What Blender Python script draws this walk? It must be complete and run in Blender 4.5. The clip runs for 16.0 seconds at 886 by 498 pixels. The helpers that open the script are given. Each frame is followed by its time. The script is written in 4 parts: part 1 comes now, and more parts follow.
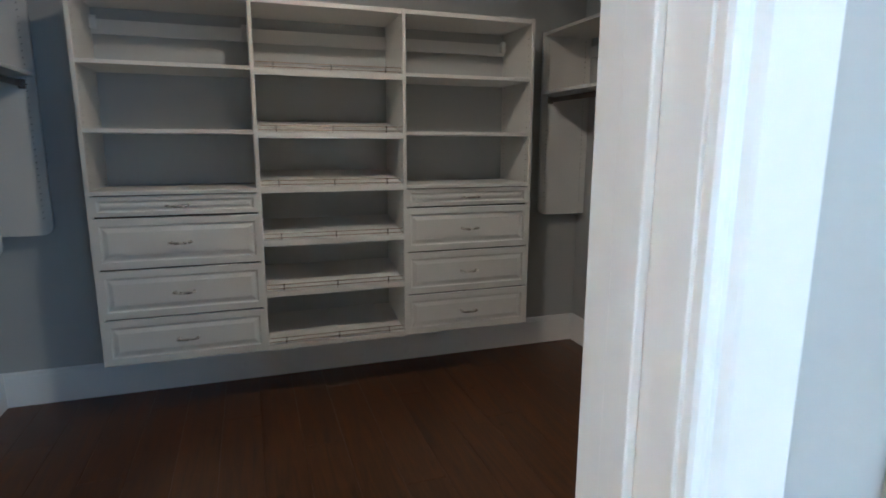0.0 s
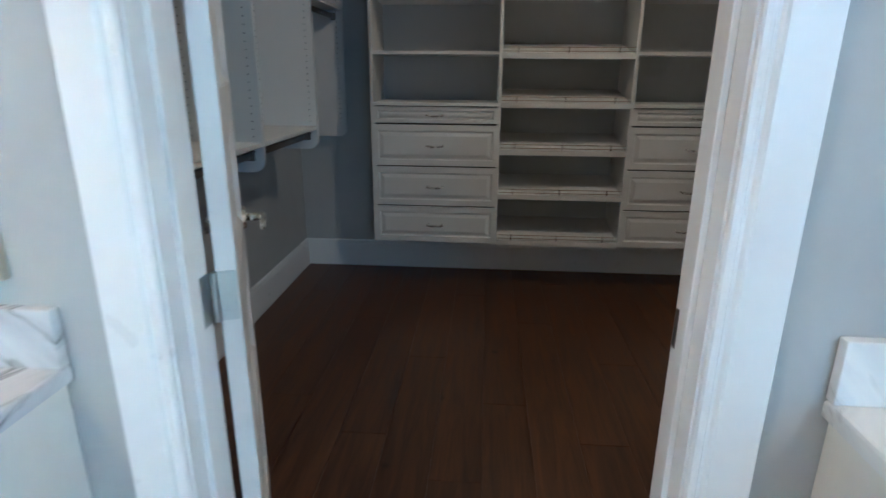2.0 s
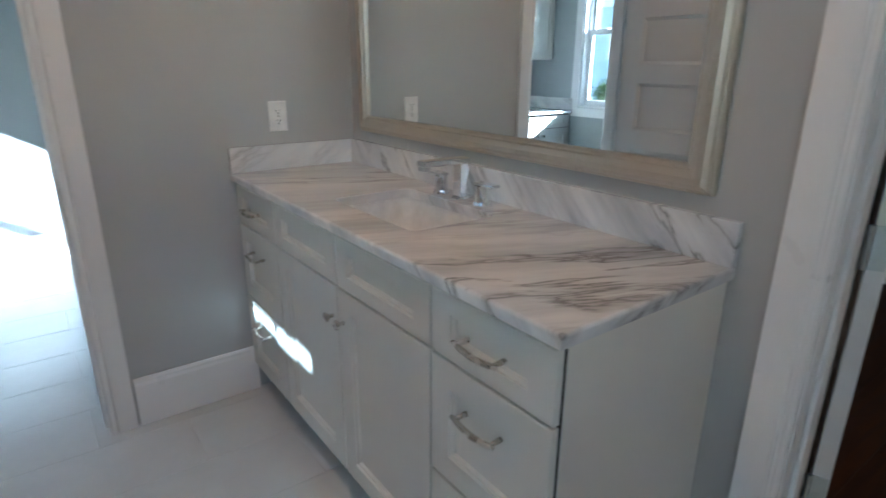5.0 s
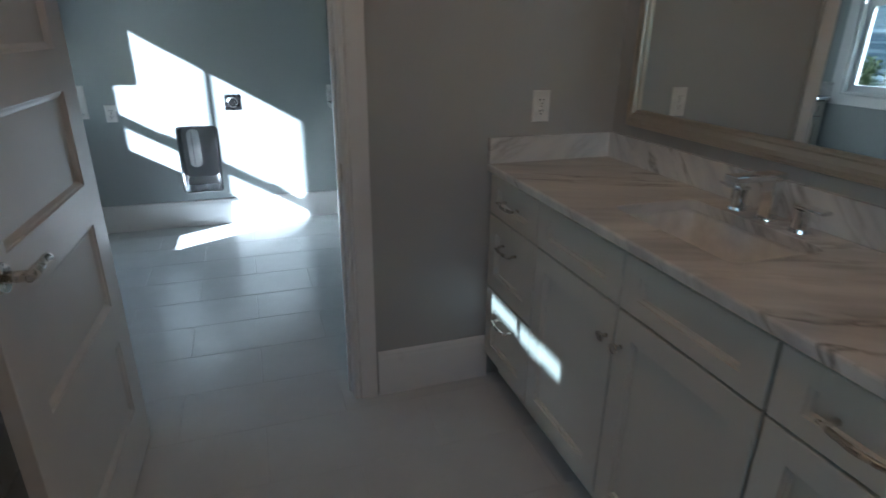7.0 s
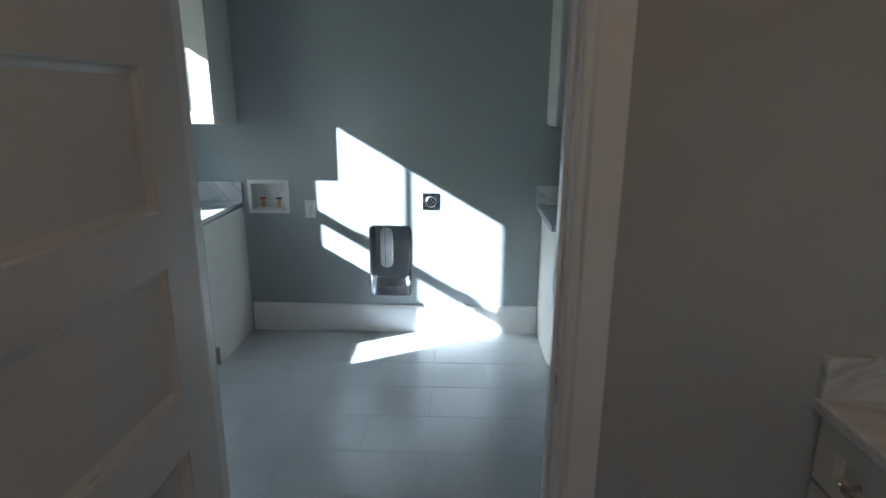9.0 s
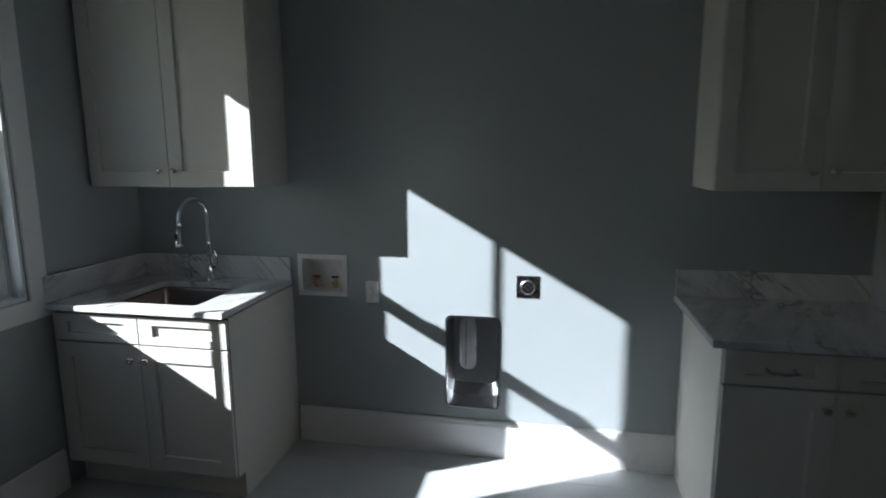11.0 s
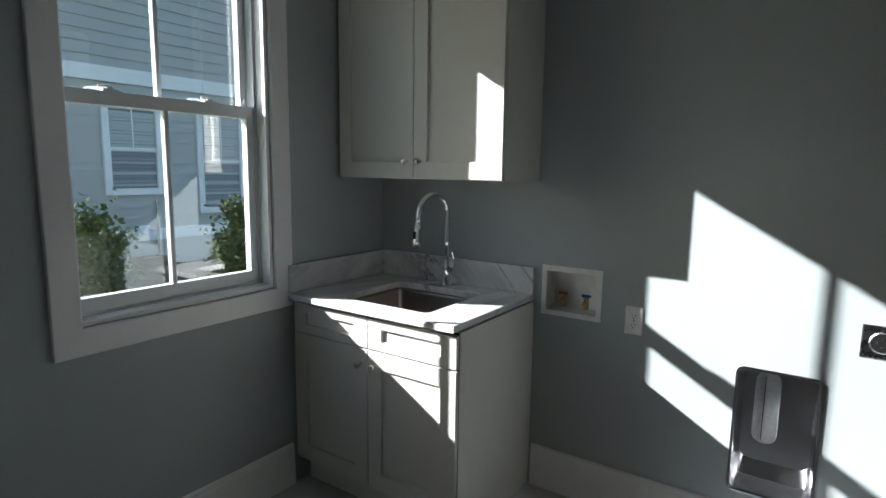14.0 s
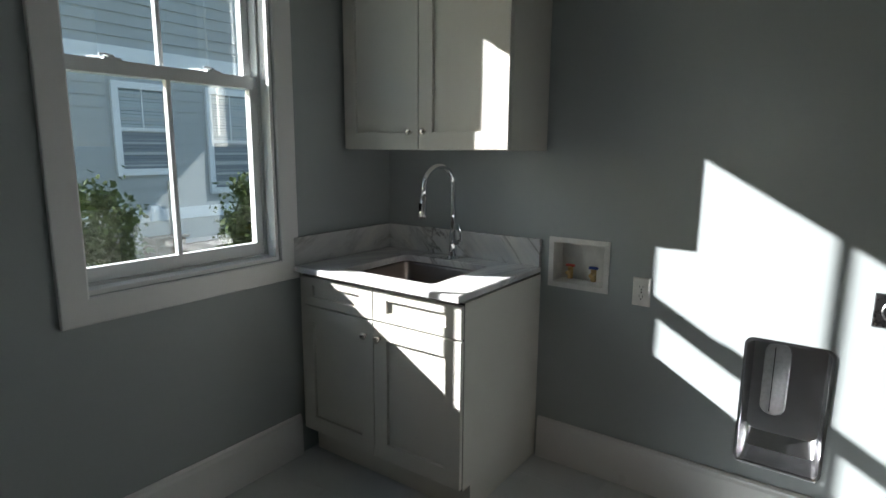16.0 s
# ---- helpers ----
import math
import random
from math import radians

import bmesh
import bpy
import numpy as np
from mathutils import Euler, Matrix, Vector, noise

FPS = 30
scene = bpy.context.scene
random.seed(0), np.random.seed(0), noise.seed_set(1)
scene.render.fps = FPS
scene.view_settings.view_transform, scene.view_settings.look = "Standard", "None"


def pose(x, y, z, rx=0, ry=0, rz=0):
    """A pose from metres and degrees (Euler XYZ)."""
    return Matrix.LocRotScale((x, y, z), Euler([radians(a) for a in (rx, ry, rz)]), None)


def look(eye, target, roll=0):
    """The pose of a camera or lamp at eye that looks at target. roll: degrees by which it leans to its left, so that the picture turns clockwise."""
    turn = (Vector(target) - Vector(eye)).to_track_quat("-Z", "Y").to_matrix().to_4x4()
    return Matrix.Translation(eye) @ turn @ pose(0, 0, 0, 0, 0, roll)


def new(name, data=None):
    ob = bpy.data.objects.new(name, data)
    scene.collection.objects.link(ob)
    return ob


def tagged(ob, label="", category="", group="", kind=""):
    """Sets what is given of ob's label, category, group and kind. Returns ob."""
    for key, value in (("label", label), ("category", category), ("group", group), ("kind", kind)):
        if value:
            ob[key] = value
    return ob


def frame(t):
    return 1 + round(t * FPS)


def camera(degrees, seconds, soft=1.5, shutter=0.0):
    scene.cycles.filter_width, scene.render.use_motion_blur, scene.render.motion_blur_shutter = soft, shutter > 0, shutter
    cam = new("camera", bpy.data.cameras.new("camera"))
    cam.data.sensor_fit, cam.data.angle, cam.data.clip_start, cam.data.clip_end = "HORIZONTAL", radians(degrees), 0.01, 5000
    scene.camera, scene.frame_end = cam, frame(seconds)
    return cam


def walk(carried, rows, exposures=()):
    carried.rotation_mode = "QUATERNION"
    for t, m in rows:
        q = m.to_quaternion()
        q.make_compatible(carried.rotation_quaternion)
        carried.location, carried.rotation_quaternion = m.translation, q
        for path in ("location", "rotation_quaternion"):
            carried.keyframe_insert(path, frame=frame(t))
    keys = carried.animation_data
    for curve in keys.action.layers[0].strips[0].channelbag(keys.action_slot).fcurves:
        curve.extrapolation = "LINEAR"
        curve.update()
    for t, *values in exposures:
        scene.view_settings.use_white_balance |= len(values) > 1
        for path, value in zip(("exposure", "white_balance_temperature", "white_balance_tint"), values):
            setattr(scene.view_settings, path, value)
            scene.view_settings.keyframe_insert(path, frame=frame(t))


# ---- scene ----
cam = camera(76.4, 16.0, 1.5, 0.5)
PATH = [
    (0, (-0.053, -0.089, 1.439), (0.587, 1.77, 1.068), 0.2),
    (0.5, (-0.07, -0.199, 1.399), (0.436, 1.686, 0.963), 0.1),
    (1, (-0.057, -0.306, 1.388), (0.238, 1.606, 0.877), 0.2),
    (1.5, (-0.074, -0.405, 1.386), (-0.006, 1.512, 0.823), 0.4),
    (2, (-0.08, -0.525, 1.375), (-0.221, 1.379, 0.778), 0.4),
    (2.5, (-0.094, -0.63, 1.38), (-0.451, 1.244, 0.78), 0.5),
    (3, (-0.113, -0.703, 1.368), (-0.872, 1.047, 0.769), 0.4),
    (3.5, (-0.124, -0.767, 1.357), (-1.186, 0.82, 0.761), 0.3),
    (4, (-0.143, -0.823, 1.344), (-1.401, 0.614, 0.75), 0.4),
    (4.5, (-0.167, -0.878, 1.337), (-1.578, 0.405, 0.736), 0.3),
    (7, (-0.462, -1.154, 1.404), (-2.227, -0.553, 0.68), 0.7),
    (7.5, (-0.617, -1.152, 1.478), (-2.444, -0.744, 0.774), 0.4),
    (8, (-0.828, -1.135, 1.519), (-2.729, -1.033, 0.904), 0.5),
    (8.5, (-1.071, -1.132, 1.529), (-2.99, -1.181, 0.967), 0.3),
    (9, (-1.297, -1.092, 1.546), (-3.229, -1.14, 1.032), 0.4),
    (11.5, (-2.382, -1.223, 1.54), (-4.282, -1.78, 1.259), 0.1),
    (12, (-2.524, -1.312, 1.522), (-4.327, -2.13, 1.236), 0.0),
    (12.5, (-2.606, -1.39, 1.487), (-4.304, -2.406, 1.197), 0.2),
    (13, (-2.636, -1.431, 1.459), (-4.3, -2.503, 1.171), 0.4),
    (13.5, (-2.636, -1.45, 1.454), (-4.283, -2.548, 1.167), 0.7),
    (14, (-2.636, -1.45, 1.446), (-4.274, -2.562, 1.161), 0.8),
    (14.5, (-2.645, -1.441, 1.437), (-4.273, -2.565, 1.149), 0.8),
    (15, (-2.653, -1.434, 1.425), (-4.272, -2.568, 1.121), 0.7),
    (15.5, (-2.659, -1.435, 1.418), (-4.269, -2.575, 1.086), 0.4),
    (16, (-2.658, -1.437, 1.402), (-4.266, -2.575, 1.052), 0.5),
]
EXPOSURES = [(0.0, 6.2, 4120, -5), (1.0, 5.95, 4120, -5), (2.5, 5.65, 4250, -3), (3.5, 5.1, 4550, 2), (4.5, 4.6, 4800, 4), (7.0, 2.85, 5100, 4), (9.0, 2.7, 5200, 4), (11.5, 1.4, 5800, 10), (12.5, 1.7, 5900, 10), (14.0, 2.0, 6000, 9), (16.0, 2.05, 6200, 9)]
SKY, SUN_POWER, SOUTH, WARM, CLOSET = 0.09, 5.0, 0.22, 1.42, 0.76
scene.cycles.blur_glossy = 0.08
walk(cam, [(t, look(eye, target, roll)) for t, eye, target, roll in PATH], EXPOSURES)

# ---- world, sun and lamps ----
SUN = Vector((1.0, -1.858, 1.09)).normalized()
world = bpy.data.worlds.new("sky")
scene.world = world
world.use_nodes = True
_n = world.node_tree.nodes
_sky = _n.new("ShaderNodeTexSky")
_sky.sky_type, _sky.sun_disc = "NISHITA", False
_sky.sun_elevation, _sky.sun_rotation = math.asin(SUN.z), math.atan2(SUN.x, SUN.y)
_n["Background"].inputs["Strength"].default_value = SKY
world.node_tree.links.new(_sky.outputs[0], _n["Background"].inputs[0])

_sun = bpy.data.lights.new("sun", "SUN")
_sun.energy, _sun.angle, _sun.color = SUN_POWER, radians(0.5), (1.0, 0.975, 0.94)
new("sun", _sun).matrix_world = look(SUN * 30, (0, 0, 0))


def area_lamp(name, eye, target, w, h, power, colour):
    lamp = bpy.data.lights.new(name, "AREA")
    lamp.shape, lamp.size, lamp.size_y, lamp.energy, lamp.color = "RECTANGLE", w, h, power, colour
    ob = new(name, lamp)
    ob.matrix_world = look(eye, target)
    return ob


# sky light in the openings of the rooms
area_lamp("sky_light_south_window", (0.95, -2.035, 1.60), (0.55, 0.2, 1.15), 1.25, 1.25, SOUTH, (0.52, 0.78, 1.0))

# ---- materials ----


def nodes_of(name, rough=0.5, metal=0.0):
    m = bpy.data.materials.new(name)
    m.use_nodes = True
    nt = m.node_tree
    b = nt.nodes["Principled BSDF"]
    b.inputs["Roughness"].default_value, b.inputs["Metallic"].default_value = rough, metal
    return m, nt, b


def coords(nt, scale=(1, 1, 1), rot=(0, 0, 0), kind="POINT"):
    tc = nt.nodes.new("ShaderNodeTexCoord")
    mp = nt.nodes.new("ShaderNodeMapping")
    mp.vector_type = kind
    mp.inputs["Scale"].default_value = scale
    mp.inputs["Rotation"].default_value = [radians(a) for a in rot]
    nt.links.new(tc.outputs["Object"], mp.inputs["Vector"])
    return mp.outputs[0]


def noise_of(nt, vec, scale, detail=4.0, rough=0.5, distort=0.0):
    n = nt.nodes.new("ShaderNodeTexNoise")
    n.inputs["Scale"].default_value, n.inputs["Detail"].default_value = scale, detail
    n.inputs["Roughness"].default_value, n.inputs["Distortion"].default_value = rough, distort
    nt.links.new(vec, n.inputs["Vector"])
    return n.outputs["Fac"]


def ramp_of(nt, fac, stops):
    r = nt.nodes.new("ShaderNodeValToRGB")
    e = r.color_ramp.elements
    while len(e) < len(stops):
        e.new(0.5)
    for el, (p, c) in zip(e, stops):
        el.position, el.color = p, (*c, 1) if len(c) == 3 else c
    nt.links.new(fac, r.inputs[0])
    return r.outputs[0]


def mix_of(nt, fac, a, b, kind="MIX"):
    m = nt.nodes.new("ShaderNodeMix")
    m.data_type, m.blend_type = "RGBA", kind
    for sock, v in ((m.inputs[0], fac), (m.inputs[6], a), (m.inputs[7], b)):
        if isinstance(v, (int, float)):
            sock.default_value = v
        elif isinstance(v, tuple):
            sock.default_value = (*v, 1)
        else:
            nt.links.new(v, sock)
    return m.outputs[2]


def bump_of(nt, b, fac, strength, distance):
    bp = nt.nodes.new("ShaderNodeBump")
    bp.inputs["Strength"].default_value, bp.inputs["Distance"].default_value = strength, distance
    nt.links.new(fac, bp.inputs["Height"])
    nt.links.new(bp.outputs[0], b.inputs["Normal"])


def shade(c, k):
    return tuple(min(1.0, v * k) for v in c)


def painted(name, colour, rough=0.5, var=0.06, grain=260.0, relief=0.15, big=1.6):
    """Rolled or brushed paint: slow drifts of tone, a fine stipple."""
    m, nt, b = nodes_of(name, rough)
    v = coords(nt)
    slow = noise_of(nt, v, big, 5, 0.55)
    fine = noise_of(nt, v, grain, 3, 0.6)
    col = ramp_of(nt, slow, [(0.3, shade(colour, 1 - var)), (0.7, shade(colour, 1 + var))])
    nt.links.new(col, b.inputs["Base Color"])
    rr = ramp_of(nt, noise_of(nt, v, big * 5, 4), [(0.3, (rough * 0.85,) * 3), (0.7, (min(1, rough * 1.15),) * 3)])
    nt.links.new(rr, b.inputs["Roughness"])
    bump_of(nt, b, fine, relief, 0.0006)
    return m


def metal(name, colour, rough, var=0.1, scale=40, stretch=(1, 1, 1)):
    m, nt, b = nodes_of(name, rough, 1.0)
    b.inputs["Base Color"].default_value = (*colour, 1)
    f = noise_of(nt, coords(nt, stretch), scale, 4)
    nt.links.new(ramp_of(nt, f, [(0.3, (rough * (1 - var),) * 3), (0.7, (rough * (1 + 3 * var),) * 3)]), b.inputs["Roughness"])
    return m


def plain(name, colour, rough=0.5):
    m, nt, b = nodes_of(name, rough)
    f = noise_of(nt, coords(nt), 30, 3)
    nt.links.new(ramp_of(nt, f, [(0.3, shade(colour, 0.93)), (0.7, shade(colour, 1.05))]), b.inputs["Base Color"])
    return m


def marble(name):
    """White stone with grey veins that lie in tilted parallel planes."""
    m, nt, b = nodes_of(name, 0.11)
    tc = nt.nodes.new("ShaderNodeTexCoord")
    cmb = nt.nodes.new("ShaderNodeCombineXYZ")
    n = Vector((-0.906, 0.423, -0.906)).normalized()
    a = n.cross(Vector((0, 0, 1))).normalized()
    for k, (axis, f) in enumerate(((n, 6.5), (a, 0.75), (n.cross(a), 1.2))):
        d = nt.nodes.new("ShaderNodeVectorMath")
        d.operation = "DOT_PRODUCT"
        d.inputs[1].default_value = axis * f
        nt.links.new(tc.outputs["Object"], d.inputs[0])
        nt.links.new(d.outputs["Value"], cmb.inputs[k])
    warp = noise_of(nt, coords(nt), 1.6, 4)
    sc = nt.nodes.new("ShaderNodeVectorMath")
    sc.operation = "SCALE"
    sc.inputs["Scale"].default_value = 0.7
    nt.links.new(warp, sc.inputs[0])
    add = nt.nodes.new("ShaderNodeVectorMath")
    add.operation = "ADD"
    nt.links.new(cmb.outputs[0], add.inputs[0])
    nt.links.new(sc.outputs[0], add.inputs[1])
    vv = add.outputs[0]
    broad = ramp_of(nt, noise_of(nt, vv, 0.85, 5, 0.6), [(0.34, (0.44, 0.455, 0.475)), (0.50, (0.66, 0.665, 0.665)), (0.66, (0.80, 0.79, 0.755))])
    vein = ramp_of(nt, noise_of(nt, vv, 1.5, 5, 0.58, 0.25), [(0.455, (1, 1, 1)), (0.488, (0.66, 0.65, 0.65)), (0.50, (0.30, 0.29, 0.29)), (0.508, (0.60, 0.59, 0.58)), (0.535, (1, 1, 1))])
    gate = ramp_of(nt, noise_of(nt, coords(nt, (1.3, 0.9, 1)), 1.7, 2), [(0.40, (0.2,) * 3), (0.55, (0.9,) * 3)])
    col = mix_of(nt, gate, broad, mix_of(nt, 1.0, broad, vein, "MULTIPLY"))
    fine = ramp_of(nt, noise_of(nt, vv, 4.5, 6, 0.6), [(0.36, (0.90, 0.90, 0.91)), (0.55, (1, 1, 1))])
    nt.links.new(mix_of(nt, 0.8, col, fine, "MULTIPLY"), b.inputs["Base Color"])
    return m


def tile_mat(name, colour):
    m, nt, b = nodes_of(name, 0.32)
    oi = nt.nodes.new("ShaderNodeObjectInfo")
    v = coords(nt)
    cloud = ramp_of(nt, noise_of(nt, v, 3.5, 6, 0.6), [(0.3, shade(colour, 0.93)), (0.7, shade(colour, 1.04))])
    per = ramp_of(nt, oi.outputs["Random"], [(0, (0.95,) * 3), (1, (1.0,) * 3)])
    nt.links.new(mix_of(nt, 1.0, cloud, per, "MULTIPLY"), b.inputs["Base Color"])
    nt.links.new(ramp_of(nt, noise_of(nt, v, 9, 5), [(0.3, (0.24,) * 3), (0.7, (0.27,) * 3)]), b.inputs["Roughness"])
    return m


def plank_mat(name):
    m, nt, b = nodes_of(name, 0.38)
    oi = nt.nodes.new("ShaderNodeObjectInfo")
    tc = nt.nodes.new("ShaderNodeTexCoord")
    off = nt.nodes.new("ShaderNodeVectorMath")
    off.operation = "ADD"
    sc = nt.nodes.new("ShaderNodeVectorMath")
    sc.operation = "SCALE"
    sc.inputs["Scale"].default_value = 37.0
    nt.links.new(oi.outputs["Random"], sc.inputs[0])
    nt.links.new(tc.outputs["Object"], off.inputs[0])
    nt.links.new(sc.outputs[0], off.inputs[1])
    mp = nt.nodes.new("ShaderNodeMapping")
    mp.inputs["Scale"].default_value = (9, 0.7, 9)
    nt.links.new(off.outputs[0], mp.inputs["Vector"])
    v = mp.outputs[0]
    grain = noise_of(nt, v, 3.0, 8, 0.65, 0.8)
    col = ramp_of(nt, grain, [(0.28, (0.026, 0.011, 0.005)), (0.5, (0.074, 0.032, 0.013)), (0.72, (0.128, 0.053, 0.019))])
    per = ramp_of(nt, oi.outputs["Random"], [(0, (0.84, 0.83, 0.82)), (0.5, (1, 1, 1)), (1, (1.0, 0.95, 0.91))])
    kn = nt.nodes.new("ShaderNodeTexVoronoi")
    kn.inputs["Scale"].default_value = 2.6
    nt.links.new(off.outputs[0], kn.inputs["Vector"])
    knot = ramp_of(nt, kn.outputs["Distance"], [(0.02, (0.22, 0.2, 0.2)), (0.06, (1, 1, 1))])
    nt.links.new(mix_of(nt, 1.0, mix_of(nt, 1.0, col, per, "MULTIPLY"), knot, "MULTIPLY"), b.inputs["Base Color"])
    nt.links.new(ramp_of(nt, grain, [(0.3, (0.30,) * 3), (0.7, (0.48,) * 3)]), b.inputs["Roughness"])
    bump_of(nt, b, grain, 0.15, 0.001)
    return m


def glass_mat(name, tint=(0.95, 0.98, 0.97)):
    """Clear pane: lets light straight through, and mirrors more at a slant."""
    m, nt, b = nodes_of(name, 0.0)
    clear = nt.nodes.new("ShaderNodeBsdfTransparent")
    clear.inputs["Color"].default_value = (*tint, 1)
    gloss = nt.nodes.new("ShaderNodeBsdfGlossy")
    gloss.inputs["Roughness"].default_value = 0.0
    slant = nt.nodes.new("ShaderNodeLayerWeight")
    slant.inputs["Blend"].default_value = 0.5
    p5 = nt.nodes.new("ShaderNodeMath")
    p5.operation = "POWER"
    p5.inputs[1].default_value = 5.0
    nt.links.new(slant.outputs["Facing"], p5.inputs[0])
    fac = nt.nodes.new("ShaderNodeMath")
    fac.operation = "MULTIPLY_ADD"
    fac.inputs[1].default_value = 0.93
    fac.inputs[2].default_value = 0.16
    nt.links.new(p5.outputs[0], fac.inputs[0])
    mixed = nt.nodes.new("ShaderNodeMixShader")
    nt.links.new(fac.outputs[0], mixed.inputs[0])
    nt.links.new(clear.outputs[0], mixed.inputs[1])
    nt.links.new(gloss.outputs[0], mixed.inputs[2])
    nt.links.new(mixed.outputs[0], nt.nodes["Material Output"].inputs[0])
    nt.nodes.remove(b)
    return m


WALL_BLUE = painted("wall_paint_blue_grey", (0.362, 0.394, 0.394), 0.55, 0.03, 320, 0.2)
WALL_GREY = painted("wall_paint_pale_grey", (0.428, 0.434, 0.424), 0.55, 0.03, 320, 0.2)
CEIL = painted("ceiling_paint", (0.75, 0.75, 0.73), 0.8, 0.02)
TRIM = painted("trim_paint_white", (0.78, 0.78, 0.77), 0.32, 0.025, 120, 0.1)
DOOR = painted("door_paint_white", (0.66, 0.655, 0.64), 0.35, 0.03, 160, 0.12)
CAB = painted("cabinet_paint_off_white", (0.64, 0.622, 0.565), 0.60, 0.03, 160, 0.08)
CAB.node_tree.nodes["Principled BSDF"].inputs["Specular IOR Level"].default_value = 0.18
MELA = painted("closet_melamine_white", (0.68, 0.665, 0.63), 0.42, 0.025, 400, 0.08)
# near-black that stands in for shade in front gaps and peg holes
GAP = plain("painted_recess_shade", (0.035, 0.034, 0.032), 0.8)
MARBLE = marble("white_marble_grey_veins")
TILE = tile_mat("pale_porcelain_tile", (0.57, 0.59, 0.595))
GROUT = plain("grey_grout", (0.52, 0.54, 0.545), 0.8)
PLANK = plank_mat("dark_stained_oak")
UNDER = plain("dark_subfloor", (0.012, 0.007, 0.005), 0.9)
CHROME = metal("polished_chrome", (0.82, 0.83, 0.84), 0.06)
NICKEL = metal("satin_nickel", (0.62, 0.58, 0.52), 0.24)
STEEL = metal("brushed_steel", (0.60, 0.60, 0.60), 0.28, 0.2, 60, (1, 1, 12))
GALV = metal("galvanised_sheet", (0.40, 0.40, 0.41), 0.20, 0.08, 30)
FOIL = painted("crinkled_foil", (0.44, 0.45, 0.45), 0.28, 0.12, 30, 0.5, 14)
PLATE = metal("dark_stainless_plate", (0.22, 0.22, 0.23), 0.26, 0.1, 60)
SINKM = metal("dark_satin_steel", (0.30, 0.27, 0.25), 0.34, 0.1, 60, (1, 1, 12))
HINGE = metal("zinc_hinge", (0.50, 0.53, 0.53), 0.40)
RODM = metal("dark_bronze_rod", (0.20, 0.18, 0.165), 0.38)
FRAME = metal("champagne_leaf_frame", (0.64, 0.58, 0.49), 0.34, 0.03, 25, (1, 1, 1))
FENCE = metal("brushed_bronze_wire", (0.34, 0.27, 0.20), 0.4)
MIRROR = metal("silvered_mirror", (0.86, 0.88, 0.87), 0.0, 0.0)
PORC = plain("white_porcelain", (0.82, 0.82, 0.80), 0.08)
PLAST = plain("white_plastic", (0.78, 0.77, 0.74), 0.35)
DARK = plain("dark_slots", (0.010, 0.010, 0.010), 0.7)
DARK.node_tree.nodes["Principled BSDF"].inputs["Specular IOR Level"].default_value = 0.12
RED = plain("red_valve_plastic", (0.36, 0.03, 0.02), 0.4)
BLUE = plain("blue_valve_plastic", (0.03, 0.07, 0.28), 0.4)
BRASS = metal("brass_valve", (0.62, 0.45, 0.22), 0.3)
GLASS = glass_mat("window_glass")
# tint added to weaken sun and sky through the bathroom panes
TINTED = glass_mat("sun_dimming_glass", (0.50, 0.54, 0.54))
VINYL = painted("window_vinyl_white", (0.74, 0.755, 0.75), 0.34, 0.02)
SIDING = painted("lap_siding_grey_blue", (0.38, 0.385, 0.365), 0.6, 0.06, 60, 0.3)
EXTW = painted("exterior_trim_white", (0.74, 0.74, 0.73), 0.5, 0.04)
BLINDG = plain("dark_window_glass", (0.09, 0.11, 0.125), 0.05)
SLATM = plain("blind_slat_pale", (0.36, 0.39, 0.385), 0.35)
# same slats for the lower sash, shade put into a darker colour
SLATD = plain("blind_slat_painted_shade", (0.15, 0.165, 0.18), 0.3)
LEAF = painted("shrub_leaf_green", (0.046, 0.066, 0.012), 0.75, 0.4, 4, 0.1, 9)
LEAF.node_tree.nodes["Principled BSDF"].inputs["Specular IOR Level"].default_value = 0.15
BARK = painted("shrub_bark", (0.11, 0.08, 0.05), 0.8, 0.2, 40, 0.5)
GRASS = painted("lawn_and_mulch", (0.07, 0.075, 0.035), 0.9, 0.35, 30, 0.6, 2.5)
ROOFM = painted("roof_shingle_grey", (0.09, 0.09, 0.095), 0.9, 0.2, 40, 0.5)
WOODBOX = painted("weathered_wood", (0.16, 0.11, 0.075), 0.8, 0.2, 40, 0.4)
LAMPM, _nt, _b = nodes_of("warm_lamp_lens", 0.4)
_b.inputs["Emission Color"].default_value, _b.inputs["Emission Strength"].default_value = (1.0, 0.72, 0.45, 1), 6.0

# ---- mesh helpers ----


def mesh_ob(name, bm, material, parent=None, label="", bevel=0.0, smooth=False):
    bmesh.ops.remove_doubles(bm, verts=bm.verts, dist=1e-5)
    bmesh.ops.recalc_face_normals(bm, faces=bm.faces)
    me = bpy.data.meshes.new(name)
    bm.to_mesh(me)
    bm.free()
    me.materials.append(material)
    if smooth:
        for p in me.polygons:
            p.use_smooth = True
    ob = new(name, me)
    if bevel:
        mod = ob.modifiers.new("edges", "BEVEL")
        mod.width, mod.segments, mod.limit_method, mod.angle_limit = bevel, 2, "ANGLE", radians(40)
    if parent:
        ob.parent = parent
    if label:
        ob["label"] = label
    return ob


def part(name, bm, material, parent, label="", bevel=0.0, smooth=False):
    return mesh_ob(name, bm, material, parent, label, bevel, smooth)


def thing(name, at, label, category, rz=0.0, group="", kind=""):
    ob = new(name)
    ob.empty_display_size = 0.1
    ob.matrix_world = pose(*at, 0, 0, rz)
    return tagged(ob, label, category, group, kind)


